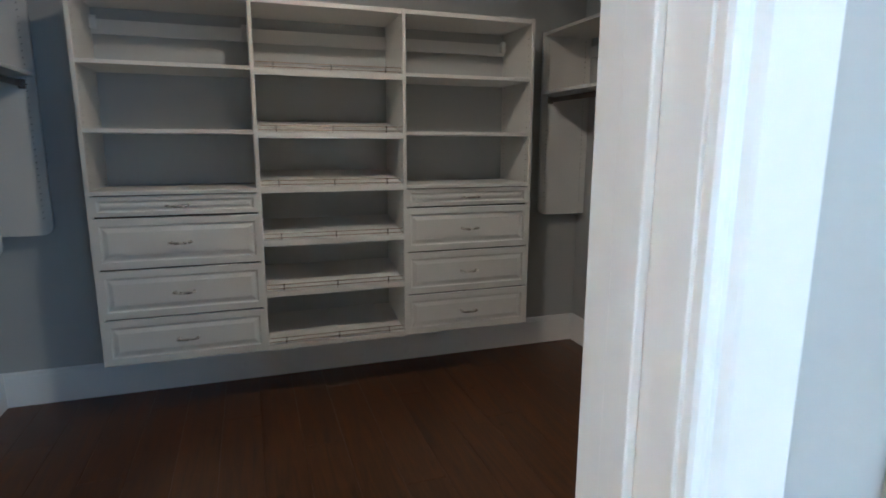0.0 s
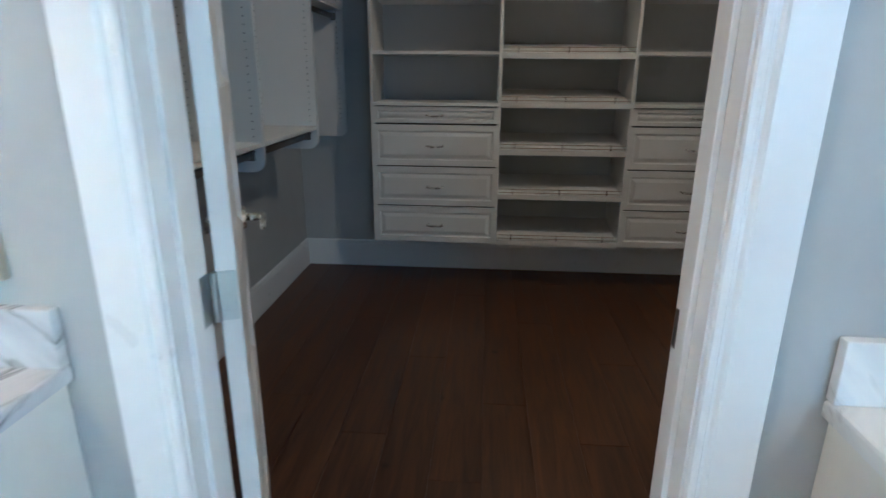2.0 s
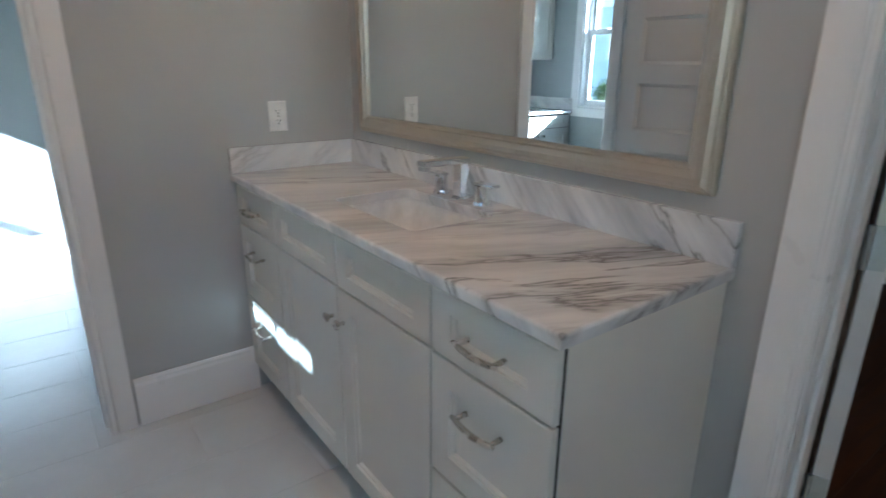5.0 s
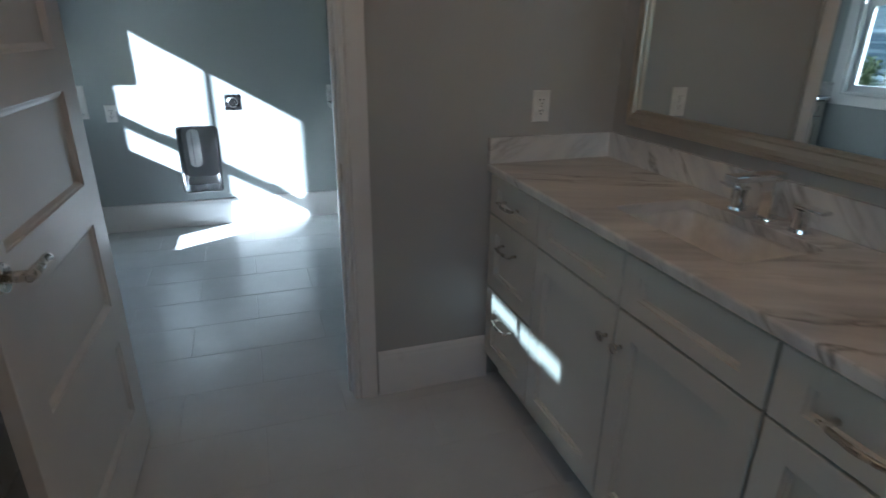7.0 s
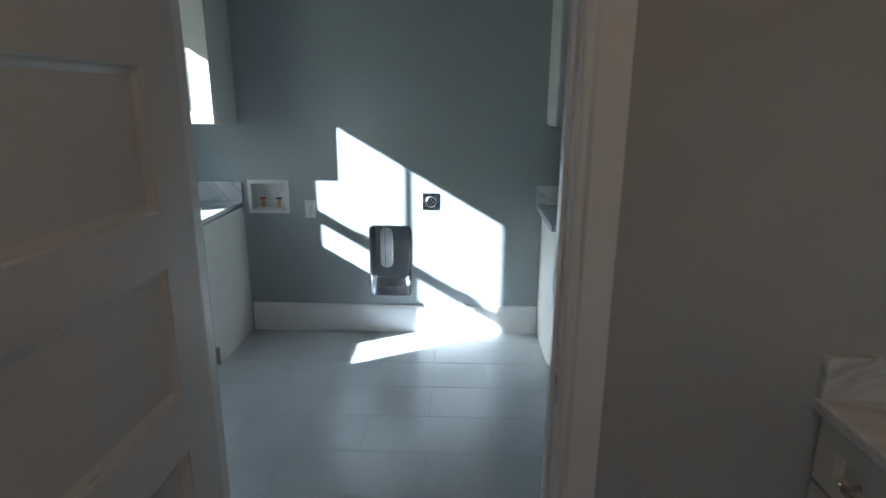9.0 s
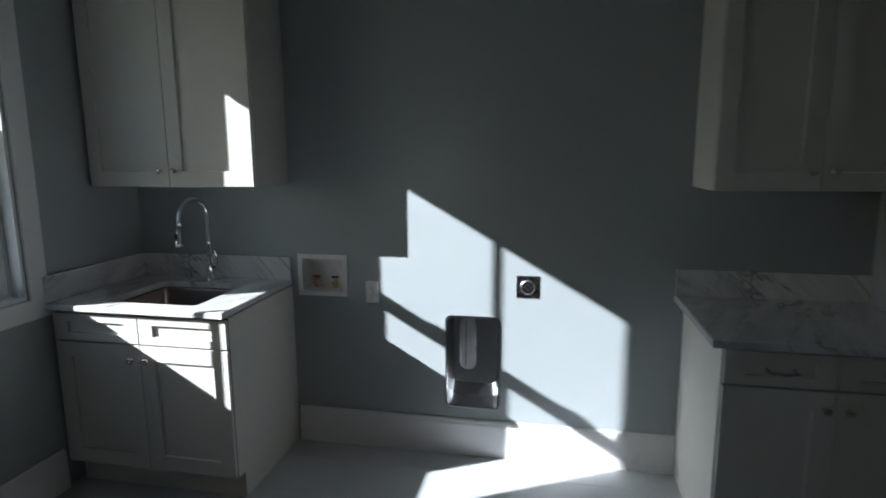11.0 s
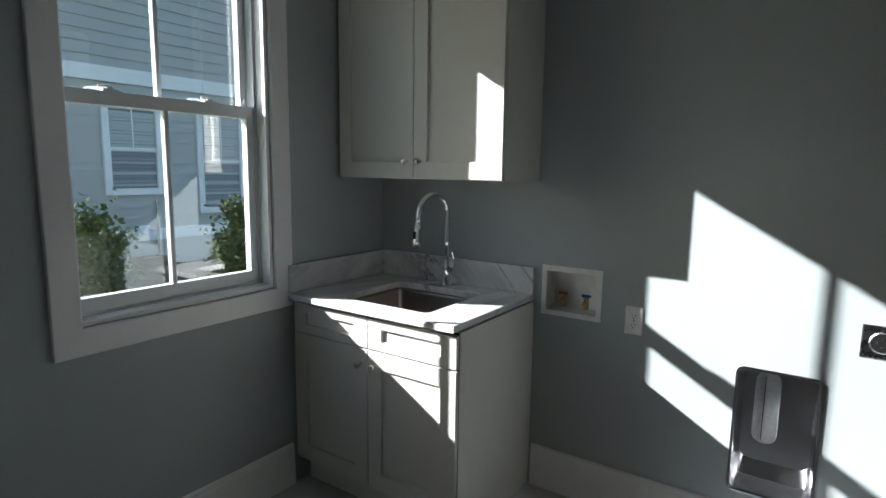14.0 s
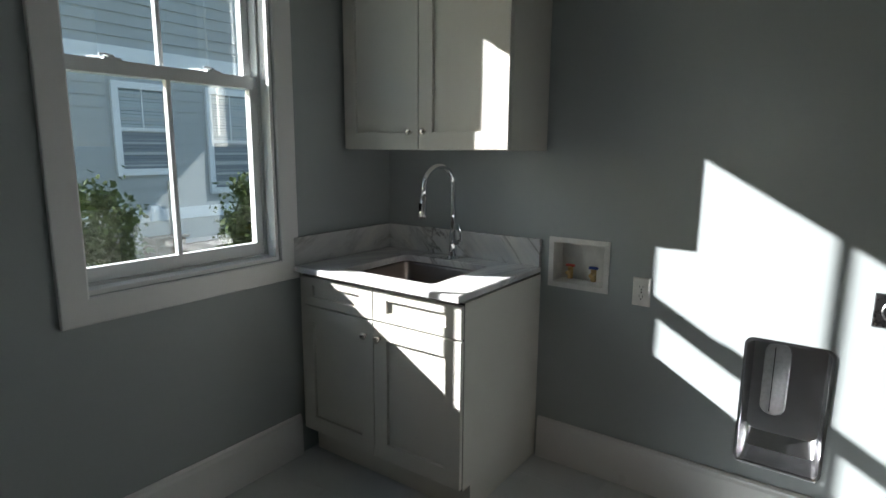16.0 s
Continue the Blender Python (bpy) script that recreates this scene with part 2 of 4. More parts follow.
def box(bm, x0, y0, z0, x1, y1, z1):
    c = Vector(((x0 + x1) / 2, (y0 + y1) / 2, (z0 + z1) / 2))
    bmesh.ops.create_cube(bm, size=1, matrix=Matrix.Translation(c) @ Matrix.Diagonal((abs(x1 - x0), abs(y1 - y0), abs(z1 - z0), 1)))
    return bm


def boxed(*v):
    return box(bmesh.new(), *v)


def cyl(bm, a, b, r, seg=20, r2=None):
    a, b = Vector(a), Vector(b)
    d = b - a
    m = Matrix.Translation((a + b) / 2) @ d.to_track_quat("Z", "Y").to_matrix().to_4x4()
    bmesh.ops.create_cone(bm, cap_ends=True, segments=seg, radius1=r, radius2=r if r2 is None else r2, depth=d.length, matrix=m)
    return bm


def tube(bm, pts, radii, seg=14):
    """A swept round tube through the points."""
    pts = [Vector(p) for p in pts]
    rings, up = [], None
    for i, p in enumerate(pts):
        d = (pts[min(i + 1, len(pts) - 1)] - pts[max(i - 1, 0)]).normalized()
        if up is None:
            up = d.orthogonal().normalized()
        up = (up - d * up.dot(d)).normalized()
        side = d.cross(up)
        r = radii[i] if isinstance(radii, (list, tuple)) else radii
        rings.append([bm.verts.new(p + (up * math.cos(a) + side * math.sin(a)) * r) for a in (2 * math.pi * k / seg for k in range(seg))])
    for r0, r1 in zip(rings, rings[1:]):
        for k in range(seg):
            bm.faces.new((r0[k], r0[(k + 1) % seg], r1[(k + 1) % seg], r1[k]))
    bm.faces.new(rings[0][::-1])
    bm.faces.new(rings[-1])
    return bm


def quad(bm, *pts):
    return bm.faces.new([bm.verts.new(p) for p in pts])


def rings(bm, loops, cap_first=False, cap_last=False):
    vs = [[bm.verts.new(p) for p in lp] for lp in loops]
    n = len(vs[0])
    for a, b in zip(vs, vs[1:]):
        for k in range(n):
            bm.faces.new((a[k], a[(k + 1) % n], b[(k + 1) % n], b[k]))
    if cap_first:
        bm.faces.new(vs[0][::-1])
    if cap_last:
        bm.faces.new(vs[-1])
    return bm


def round_rect(x0, y0, x1, y1, r, n=6):
    out = []
    for cx, cy, a0 in ((x1 - r, y0 + r, -90), (x1 - r, y1 - r, 0), (x0 + r, y1 - r, 90), (x0 + r, y0 + r, 180)):
        out += [(cx + r * math.cos(radians(a0 + 90 * k / n)), cy + r * math.sin(radians(a0 + 90 * k / n))) for k in range(n + 1)]
    return out


def slab(bm, x0, z0, x1, z1, yf, th, rects=(), prof=(), edge=0.002, both=False):
    """A door or drawer front in the xz plane that faces -y, with moulded panels; prof lists (inset, depth)."""
    def side(y, s):
        xa, za, xb, zb = x0 + edge, z0 + edge, x1 - edge, z1 - edge
        ye = y + s * edge
        loop = lambda a, c, b, d, yy: [(a, yy, c), (b, yy, c), (b, yy, d), (a, yy, d)]
        rings(bm, [loop(x0, z0, x1, z1, ye), loop(xa, za, xb, zb, y)])
        if not rects:
            quad(bm, *loop(xa, za, xb, zb, y))
            return
        pa, pb = rects[0][0], rects[0][2]
        quad(bm, (xa, y, za), (pa, y, za), (pa, y, zb), (xa, y, zb))
        quad(bm, (pb, y, za), (xb, y, za), (xb, y, zb), (pb, y, zb))
        low = za
        for r in rects:
            quad(bm, (pa, y, low), (pb, y, low), (pb, y, r[1]), (pa, y, r[1]))
            low = r[3]
        quad(bm, (pa, y, low), (pb, y, low), (pb, y, zb), (pa, y, zb))
        for r in rects:
            lps = [loop(*r, y)]
            for ins, dep in prof:
                lps.append(loop(r[0] + ins, r[1] + ins, r[2] - ins, r[3] - ins, y + s * dep))
            rings(bm, lps, cap_last=True)
    side(yf, 1)
    yb = yf + th
    lp = lambda yy: [(x0, yy, z0), (x1, yy, z0), (x1, yy, z1), (x0, yy, z1)]
    if both:
        side(yb, -1)
        rings(bm, [lp(yf + edge), lp(yb - edge)])
    else:
        rings(bm, [lp(yf + edge), lp(yb)], cap_last=True)
    return bm


def holed_wall(axis, at, thick, u0, u1, z0, z1, holes):
    """A wall in the plane axis=at..at+thick, from u0 to u1 along the other axis, with rectangular holes (u0, z0, u1, z1)."""
    us = sorted({u0, u1, *[v for h in holes for v in (h[0], h[2])]})
    zs = sorted({z0, z1, *[v for h in holes for v in (h[1], h[3])]})
    solid = {}
    for i in range(len(us) - 1):
        for k in range(len(zs) - 1):
            cu, cz = (us[i] + us[i + 1]) / 2, (zs[k] + zs[k + 1]) / 2
            solid[i, k] = not any(h[0] < cu < h[2] and h[1] < cz < h[3] for h in holes)
    bm = bmesh.new()
    P = (lambda u, w, z: (w, u, z)) if axis == "x" else (lambda u, w, z: (u, w, z))
    a, b = at, at + thick
    for (i, k), s in solid.items():
        if not s:
            continue
        ua, ub, za, zb = us[i], us[i + 1], zs[k], zs[k + 1]
        quad(bm, P(ua, a, za), P(ub, a, za), P(ub, a, zb), P(ua, a, zb))
        quad(bm, P(ua, b, za), P(ub, b, za), P(ub, b, zb), P(ua, b, zb))
        if not solid.get((i - 1, k)):
            quad(bm, P(ua, a, za), P(ua, b, za), P(ua, b, zb), P(ua, a, zb))
        if not solid.get((i + 1, k)):
            quad(bm, P(ub, a, za), P(ub, b, za), P(ub, b, zb), P(ub, a, zb))
        if not solid.get((i, k - 1)):
            quad(bm, P(ua, a, za), P(ub, a, za), P(ub, b, za), P(ua, b, za))
        if not solid.get((i, k + 1)):
            quad(bm, P(ua, a, zb), P(ub, a, zb), P(ub, b, zb), P(ua, b, zb))
    return bm


def run(profile, path, closed=False):
    """A moulding: the profile (out, up) carried along a level path of (x, y, z) points with mitred corners; out is to the left of the way."""
    bm = bmesh.new()
    pts = [Vector(p) for p in path]
    n = len(pts)
    loops = []
    for i, p in enumerate(pts):
        dirs = []
        if i > 0 or closed:
            dirs.append((p - pts[i - 1]).normalized())
        if i < n - 1 or closed:
            dirs.append((pts[(i + 1) % n] - p).normalized())
        nrm = [Vector((-d.y, d.x, 0)) for d in dirs]
        m = sum(nrm, Vector()).normalized()
        k = 1 / max(0.2, m.dot(nrm[0]))
        loops.append([p + m * (o * k) + Vector((0, 0, u)) for o, u in profile])
    if closed:
        loops.append(loops[0])
    rings(bm, loops, cap_first=not closed, cap_last=not closed)
    return bm

# ---- structure ----
HIGH = 2.74


def structure(name, bm, material, label, category, bevel=0.0):
    return tagged(mesh_ob(name, bm, material, None, "", bevel), label, category, "", "structure")


structure("wall_closet_bath", holed_wall("y", 0.215, 0.12, -5.05, 2.42, -0.02, HIGH, [(-0.563, -0.03, 0.252, 2.071)]), WALL_GREY, "pale grey painted wall between the bathroom and the closet", "wall")
structure("wall_bath_laundry", holed_wall("x", -2.52, 0.12, -3.37, 0.215, -0.02, HIGH, [(-1.685, -0.03, -0.848, 2.071)]), WALL_GREY, "pale grey painted wall between bathroom and laundry", "wall")
structure("wall_bath_south", holed_wall("y", -2.19, 0.15, -2.40, 2.42, -0.02, HIGH, [(-2.24, 0.93, -0.72, 2.38), (0.25, 0.93, 1.65, 2.30)]), WALL_GREY, "pale grey painted outer wall of the bathroom", "wall")
structure("wall_bath_east", holed_wall("x", 2.30, 0.12, -2.04, 0.215, -0.02, HIGH, []), WALL_GREY, "pale grey painted end wall of the bathroom", "wall")
structure("wall_closet_west", holed_wall("x", -1.510, 0.12, 0.335, 3.42, -0.02, HIGH, []), WALL_GREY, "pale grey painted side wall of the closet", "wall")
structure("wall_closet_east", holed_wall("x", 2.175, 0.12, 0.335, 3.42, -0.02, HIGH, []), WALL_GREY, "pale grey painted side wall of the closet", "wall")
structure("wall_closet_north", holed_wall("y", 3.42, 0.12, -1.510, 2.295, -0.02, HIGH, []), WALL_GREY, "pale grey painted back wall of the closet", "wall")
WBOX, VENT = (-2.438, 0.832, -2.202, 1.018), (-1.662, 0.262, -1.402, 0.736)
structure("wall_laundry_west", holed_wall("x", -5.05, 0.15, -3.52, 0.215, -0.02, HIGH, [WBOX, VENT]), WALL_BLUE, "blue-grey painted laundry wall with sun on it", "wall")
structure("wall_laundry_south", holed_wall("y", -3.52, 0.15, -4.90, -2.40, -0.02, HIGH, [(-4.18, 0.93, -3.385, 2.405)]), WALL_BLUE, "blue-grey painted outer wall of the laundry", "wall")
bm = boxed(-5.05, -2.19, HIGH, 2.42, 0.335, HIGH + 0.12)
box(bm, -5.05, -3.52, HIGH, -2.40, -2.19, HIGH + 0.12)
box(bm, -1.510, 0.335, HIGH, 2.295, 3.54, HIGH + 0.12)
structure("ceiling", bm, CEIL, "flat white painted ceiling", "ceiling")

BASE = [(0, 0), (0.018, 0), (0.018, 0.012), (0.015, 0.165), (0.012, 0.178), (0.012, 0.186), (0.006, 0.195), (0, 0.195)]


def baseboard(path):
    structure("baseboard", run(BASE, [(x, y, 0) for x, y in path]), TRIM, "tall white painted baseboard along the wall", "baseboard")


baseboard([(0.330, 0.335), (2.175, 0.335), (2.175, 3.42), (-1.390, 3.42), (-1.390, 0.335), (-0.636, 0.335)])
baseboard([(-2.40, -1.77), (-2.40, -2.04), (2.30, -2.04), (2.30, 0.215), (2.11, 0.215)])
baseboard([(-0.636, 0.215), (-0.716, 0.215)])
baseboard([(-2.40, -0.295), (-2.40, -0.765)])
baseboard([(-4.26, -3.37), (-2.52, -3.37), (-2.52, -1.77)])
baseboard([(-2.52, -0.765), (-2.52, 0.215), (-4.23, 0.215)])
baseboard([(-4.90, -0.545), (-4.90, -2.475)])


def casing(axis, at, out, u0, u1, top, w=0.090):
    """Flat casing with a beaded inner edge round a door opening; out is the side the face turns to."""
    bm = bmesh.new()
    steps = [(0.0, 0.0), (0.0, 0.009), (0.003, 0.0125), (0.008, 0.0135), (0.013, 0.012), (0.016, 0.0095), (0.020, 0.0105), (0.0235, 0.016), (0.027, 0.0185), (w - 0.003, 0.0185), (w - 0.0008, 0.0175), (w, 0.015), (w, 0.0)]
    P = (lambda u, d, z: (at + out * d, u, z)) if axis == "x" else (lambda u, d, z: (u, at + out * d, z))
    loops = []
    for us, zs in ((-1, None), (-1, top), (1, top), (1, None)):
        loops.append([P((u0 if us < 0 else u1) + us * o, d, 0.0 if zs is None else zs + o) for o, d in steps])
    rings(bm, loops, True, True)
    return bm


def door_frame(name, axis, lo, hi, u0, u1, label, stop_at, stop_to):
    """Jambs, head and stops in the wall from lo to hi, with casings on both faces."""
    top, j = 2.05, 0.02
    f = thing(name, (0, 0, 0), label, "door frame", kind="structure")
    P = (lambda b, ua, wa, za, ub, wb, zb: box(b, wa, ua, za, wb, ub, zb)) if axis == "x" else (lambda b, ua, wa, za, ub, wb, zb: box(b, ua, wa, za, ub, wb, zb))
    for ua, ub in ((u0 - j, u0), (u1, u1 + j)):
        part("jamb", P(bmesh.new(), ua, lo - 0.001, 0, ub, hi + 0.001, top), TRIM, f, bevel=0.001)
    part("head_jamb", P(bmesh.new(), u0 - j, lo - 0.001, top + 0.0005, u1 + j, hi + 0.001, top + j), TRIM, f)
    part("door_stop", P(bmesh.new(), u0 + 0.0005, stop_at, 0.001, u0 + 0.011, stop_to, top - 0.012), TRIM, f, bevel=0.002)
    part("door_stop", P(bmesh.new(), u1 - 0.011, stop_at, 0.001, u1 - 0.0005, stop_to, top - 0.012), TRIM, f, bevel=0.002)
    part("door_stop", P(bmesh.new(), u0 + 0.0005, stop_at, top - 0.0115, u1 - 0.0005, stop_to, top - 0.0005), TRIM, f)
    part("casing", casing(axis, hi + 0.0005, 1, u0 - 0.004, u1 + 0.004, top + 0.004), TRIM, f)
    part("casing", casing(axis, lo - 0.0005, -1, u0 - 0.004, u1 + 0.004, top + 0.004), TRIM, f)
    return f


fr = door_frame("door_frame_1", "x", -2.52, -2.40, -1.665, -0.869, "white painted door frame to the laundry", -2.475, -2.440)
part("strike_plate", boxed(-2.432, -0.8704, 0.90, -2.405, -0.8685, 0.965), NICKEL, fr, "small metal strike plate")
fr = door_frame("door_frame_2", "y", 0.215, 0.335, -0.543, 0.232, "white painted door frame to the closet", 0.255, 0.290)
for z in (0.425, 1.005, 1.60):
    part("hinge_plate", boxed(-0.5445, 0.300, z - 0.045, -0.5415, 0.336, z + 0.045), HINGE, fr, "zinc hinge leaf on the jamb")
part("strike_plate", boxed(0.2305, 0.300, 0.955, 0.2335, 0.330, 1.02), RODM, fr, "dark metal strike plate")

PANELS = [(0.200, 0.470), (0.590, 0.862), (0.978, 1.243), (1.346, 1.600), (1.706, 1.950)]
STICK = [(0.001, 0.0), (0.004, 0.004), (0.010, 0.0055), (0.019, 0.012)]


def lever(door, x, y, z, s, turn):
    """A lever handle that stands off the face by s (+1 or -1 in y) and points along turn (+1 or -1 in x)."""
    h = part("door_handle", cyl(bmesh.new(), (x, y, z), (x, y + s * 0.010, z), 0.033, 28, 0.030), NICKEL, door, "satin nickel lever handle", smooth=False)
    bm = cyl(bmesh.new(), (x, y + s * 0.010, z), (x, y + s * 0.045, z), 0.0125, 18, 0.0115)
    tube(bm, [(x - turn * 0.012, y + s * 0.052, z), (x + turn * 0.012, y + s * 0.054, z), (x + turn * 0.045, y + s * 0.055, z + 0.003), (x + turn * 0.080, y + s * 0.055, z + 0.006), (x + turn * 0.102, y + s * 0.054, z + 0.002), (x + turn * 0.114, y + s * 0.052, z - 0.006)], [0.011, 0.0125, 0.010, 0.0085, 0.0078, 0.007], 12)
    part("lever", bm, NICKEL, h, smooth=True)
    return h


def door(name, pin, rz, w, s, grip, label):
    """A five panel door hung at pin; its thickness lies on the side s of the pin line."""
    d = thing(name, (*pin, 0), label, "door", rz, kind="structure")
    y0 = 0.0 if s > 0 else -0.035
    bm = slab(bmesh.new(), 0.003, 0.012, w, 2.04, y0, 0.035, [(0.118, a, w - 0.118, b) for a, b in PANELS], STICK, 0.0015, True)
    part("leaf", bm, DOOR, d)
    for z in (0.425, 1.005, 1.60):
        bm = boxed(0.0005, y0 + 0.003, z - 0.045, 0.0032, y0 + 0.033, z + 0.045)
        cyl(bm, (0.0, s * -0.004, z - 0.045), (0.0, s * -0.004, z + 0.045), 0.0062, 12)
        for k in (-0.03, 0.0, 0.03):
            cyl(bm, (-0.0006, y0 + 0.017 + 0.006 * (k != 0), z + k), (0.0010, y0 + 0.017 + 0.006 * (k != 0), z + k), 0.0042, 10)
        part("hinge", bm, HINGE, d, "zinc butt hinge with three screws")
    lever(d, w - 0.066, y0 + 0.035, grip, 1, -1)
    lever(d, w - 0.066, y0, grip, -1, -1)
    part("latch_plate", boxed(w - 0.001, y0 + 0.005, grip - 0.030, w + 0.0012, y0 + 0.030, grip + 0.030), NICKEL, d, "satin nickel latch plate")
    part("latch_bolt", boxed(w + 0.001, y0 + 0.012, grip - 0.008, w + 0.008, y0 + 0.023, grip + 0.009), NICKEL, d)
    return d


door("door_1", (-2.396, -1.655), -2.0, 0.787, 1, 0.948, "white five-panel door standing open into the bathroom")
door("door_2", (-0.531, 0.342), 113.0, 0.764, -1, 0.975, "white five-panel door standing open into the closet")


def sash(parent, name, x0, z0, x1, z1, y, w, top_w, bot_w, mat, clear):
    s = part(name, slab(bmesh.new(), x0, z0, x1, z0 + bot_w, y, 0.032), mat, parent, bevel=0.002)
    bm = boxed(x0, y, z0 + bot_w, x0 + w, y + 0.032, z1 - top_w)
    box(bm, x1 - w, y, z0 + bot_w, x1, y + 0.032, z1 - top_w)
    box(bm, x0, y, z1 - top_w, x1, y + 0.032, z1)
    part("sash_rails", bm, mat, s, bevel=0.002)
    bm = boxed((x0 + x1) / 2 - 0.009, y + 0.003, z0 + bot_w - 0.002, (x0 + x1) / 2 + 0.009, y + 0.029, z1 - top_w + 0.002)
    part("muntin", bm, mat, s, bevel=0.004)
    # panes that are not clear get the added tint and dim the sun
    g = part("pane", boxed(x0 + w - 0.004, y + 0.014, z0 + bot_w - 0.004, x1 - w + 0.004, y + 0.018, z1 - top_w + 0.004), GLASS if clear else TINTED, s, "clear glass pane" if clear else "glass pane with a tint added to dim the sun")
    g.visible_shadow = not clear
    return s


def double_hung(name, x0, x1, z0, z1, yin, label, locks=True, mid=1.655):
    """A double hung window that fills the opening; the room lies on +y, yin is the wall's inner face."""
    w = thing(name, (0, 0, 0), label, "window", kind="structure")
    f = 0.028
    bm = boxed(x0, yin - 0.14, z0, x0 + f, yin - 0.055, z1)
    box(bm, x1 - f, yin - 0.14, z0, x1, yin - 0.055, z1)
    box(bm, x0 + f, yin - 0.14, z1 - f, x1 - f, yin - 0.055, z1)
    box(bm, x0 + f, yin - 0.14, z0, x1 - f, yin - 0.055, z0 + 0.024)
    part("window_frame", bm, VINYL, w, bevel=0.002)
    bm = boxed(x0 + 0.0005, yin - 0.0545, z0 + 0.0005, x0 + 0.016, yin, z1 - 0.0005)
    box(bm, x1 - 0.016, yin - 0.0545, z0 + 0.0005, x1 - 0.0005, yin, z1 - 0.0005)
    box(bm, x0 + 0.016, yin - 0.0545, z1 - 0.016, x1 - 0.016, yin, z1 - 0.0005)
    box(bm, x0 + 0.016, yin - 0.0545, z0 + 0.0005, x1 - 0.016, yin, z0 + 0.016)
    part("window_sill", bm, TRIM, w, bevel=0.002)
    sash(w, "lower_sash", x0 + f + 0.001, z0 + 0.025, x1 - f - 0.001, mid + 0.026, yin - 0.094, 0.033, 0.046, 0.050, VINYL, locks)
    sash(w, "upper_sash", x0 + f + 0.001, mid - 0.020, x1 - f - 0.001, z1 - f - 0.001, yin - 0.130, 0.032, 0.040, 0.042, VINYL, locks)
    if locks:
        for k in (0.27, 0.73):
            x = x0 + (x1 - x0) * k
            bm = boxed(x - 0.028, yin - 0.090, mid + 0.026, x + 0.028, yin - 0.064, mid + 0.034)
            cyl(bm, (x, yin - 0.078, mid + 0.034), (x, yin - 0.078, mid + 0.042), 0.011, 14)
            tube(bm, [(x, yin - 0.078, mid + 0.040), (x + 0.02, yin - 0.074, mid + 0.042), (x + 0.042, yin - 0.068, mid + 0.040)], [0.006, 0.005, 0.004], 8)
            part("sash_lock", bm, VINYL, w, "white sash lock")
    return w


def picture_casing(parent, x0, x1, z0, z1, y, w=0.092):
    steps = [(0.004, 0.0), (0.004, 0.012), (0.010, 0.015), (w - 0.004, 0.018), (w, 0.016), (w, 0.0)]
    loops = []
    for sx, sz in ((-1, -1), (1, -1), (1, 1), (-1, 1), (-1, -1)):
        loops.append([((x0 if sx < 0 else x1) + sx * o, y + d, (z0 if sz < 0 else z1) + sz * o) for o, d in steps])
    bm = bmesh.new()
    rings(bm, loops)
    part("casing", bm, TRIM, parent, "flat white picture-frame casing")


w1 = double_hung("window_1", -4.18, -3.385, 0.93, 2.405, -3.37, "white double-hung laundry window with one muntin in each sash")
picture_casing(w1, -4.18, -3.43, 0.93, 2.405, -3.3695)
w2 = double_hung("window_2", -2.24, -1.49, 0.93, 2.38, -2.04, "white double-hung bathroom window", False)
w3 = double_hung("window_3", -1.47, -0.755, 0.93, 2.38, -2.04, "white double-hung bathroom window", False)
part("mullion", boxed(-1.4898, -2.18, 0.932, -1.4702, -2.026, 2.378), TRIM, w2)
picture_casing(w2, -2.24, -0.72, 0.93, 2.38, -2.0395)
w4 = thing("window_4", (0, 0, 0), "white framed window over the bathroom floor", "window", kind="structure")
bm = holed_wall("y", -2.15, 0.05, 0.252, 1.648, 0.932, 2.298, [(0.32, 1.0, 0.92, 2.23), (0.98, 1.0, 1.58, 2.23)])
part("window_frame", bm, VINYL, w4, bevel=0.002)
g = part("pane", boxed(0.31, -2.127, 0.99, 1.59, -2.123, 2.24), GLASS, w4)
g.visible_shadow = False

# ---- outside ----
tagged(mesh_ob("ground", boxed(-400, -400, -0.75, 400, 400, -0.55), GRASS), "dull lawn and mulch round the houses", "ground", "", "structure")
# unseen roof, beam and screens, added to cut the sun to a slot
porch = thing("sun_block_roof", (0, 0, 0), "unseen roof added to block the sun at the bathroom windows", "porch", kind="structure")
part("roof", boxed(-2.39, -3.70, 2.50, 2.6, -2.195, 2.62), EXTW, porch)
part("sun_block_beam", boxed(-2.39, -3.70, 2.405, 2.6, -3.58, 2.4995), EXTW, porch)
# added screens: the low one leaves the sun slot, the tall one closes it
part("sun_block_screen", boxed(-2.39, -3.66, -0.55, 0.12, -3.60, 2.285), SIDING, porch)
part("sun_block_screen", boxed(0.1205, -3.66, -0.55, 2.6, -3.60, 2.404), SIDING, porch)
# roof over the rooms keeps the sun off the ceilings and the closet
tagged(mesh_ob("roof", boxed(-5.4, -3.9, 2.90, 2.9, 3.9, 3.05), ROOFM), "grey shingle roof over the rooms", "roof", "", "structure")

house = thing("neighbour_house", (0, -12.0, -0.55), "grey-blue lap-sided house with white trim and windows", "house", kind="structure")
HX0, HX1 = -24.0, -4.2
HW = [(-8.60, 1.43, -7.53, 3.08), (-10.42, 1.01, -9.32, 3.11), (-13.9, 1.43, -12.8, 3.1)]
part("wall", boxed(HX0, -8.0, 0.0, HX1, -0.03, 7.2), SIDING, house)
bm = bmesh.new()
rings(bm, [[(HX0 - 0.5, y, z) for y, z in ((0.5, 7.2), (-4.0, 9.6), (-8.5, 7.2))], [(HX1 + 0.5, y, z) for y, z in ((0.5, 7.2), (-4.0, 9.6), (-8.5, 7.2))]], True, True)
part("roof", bm, ROOFM, house)
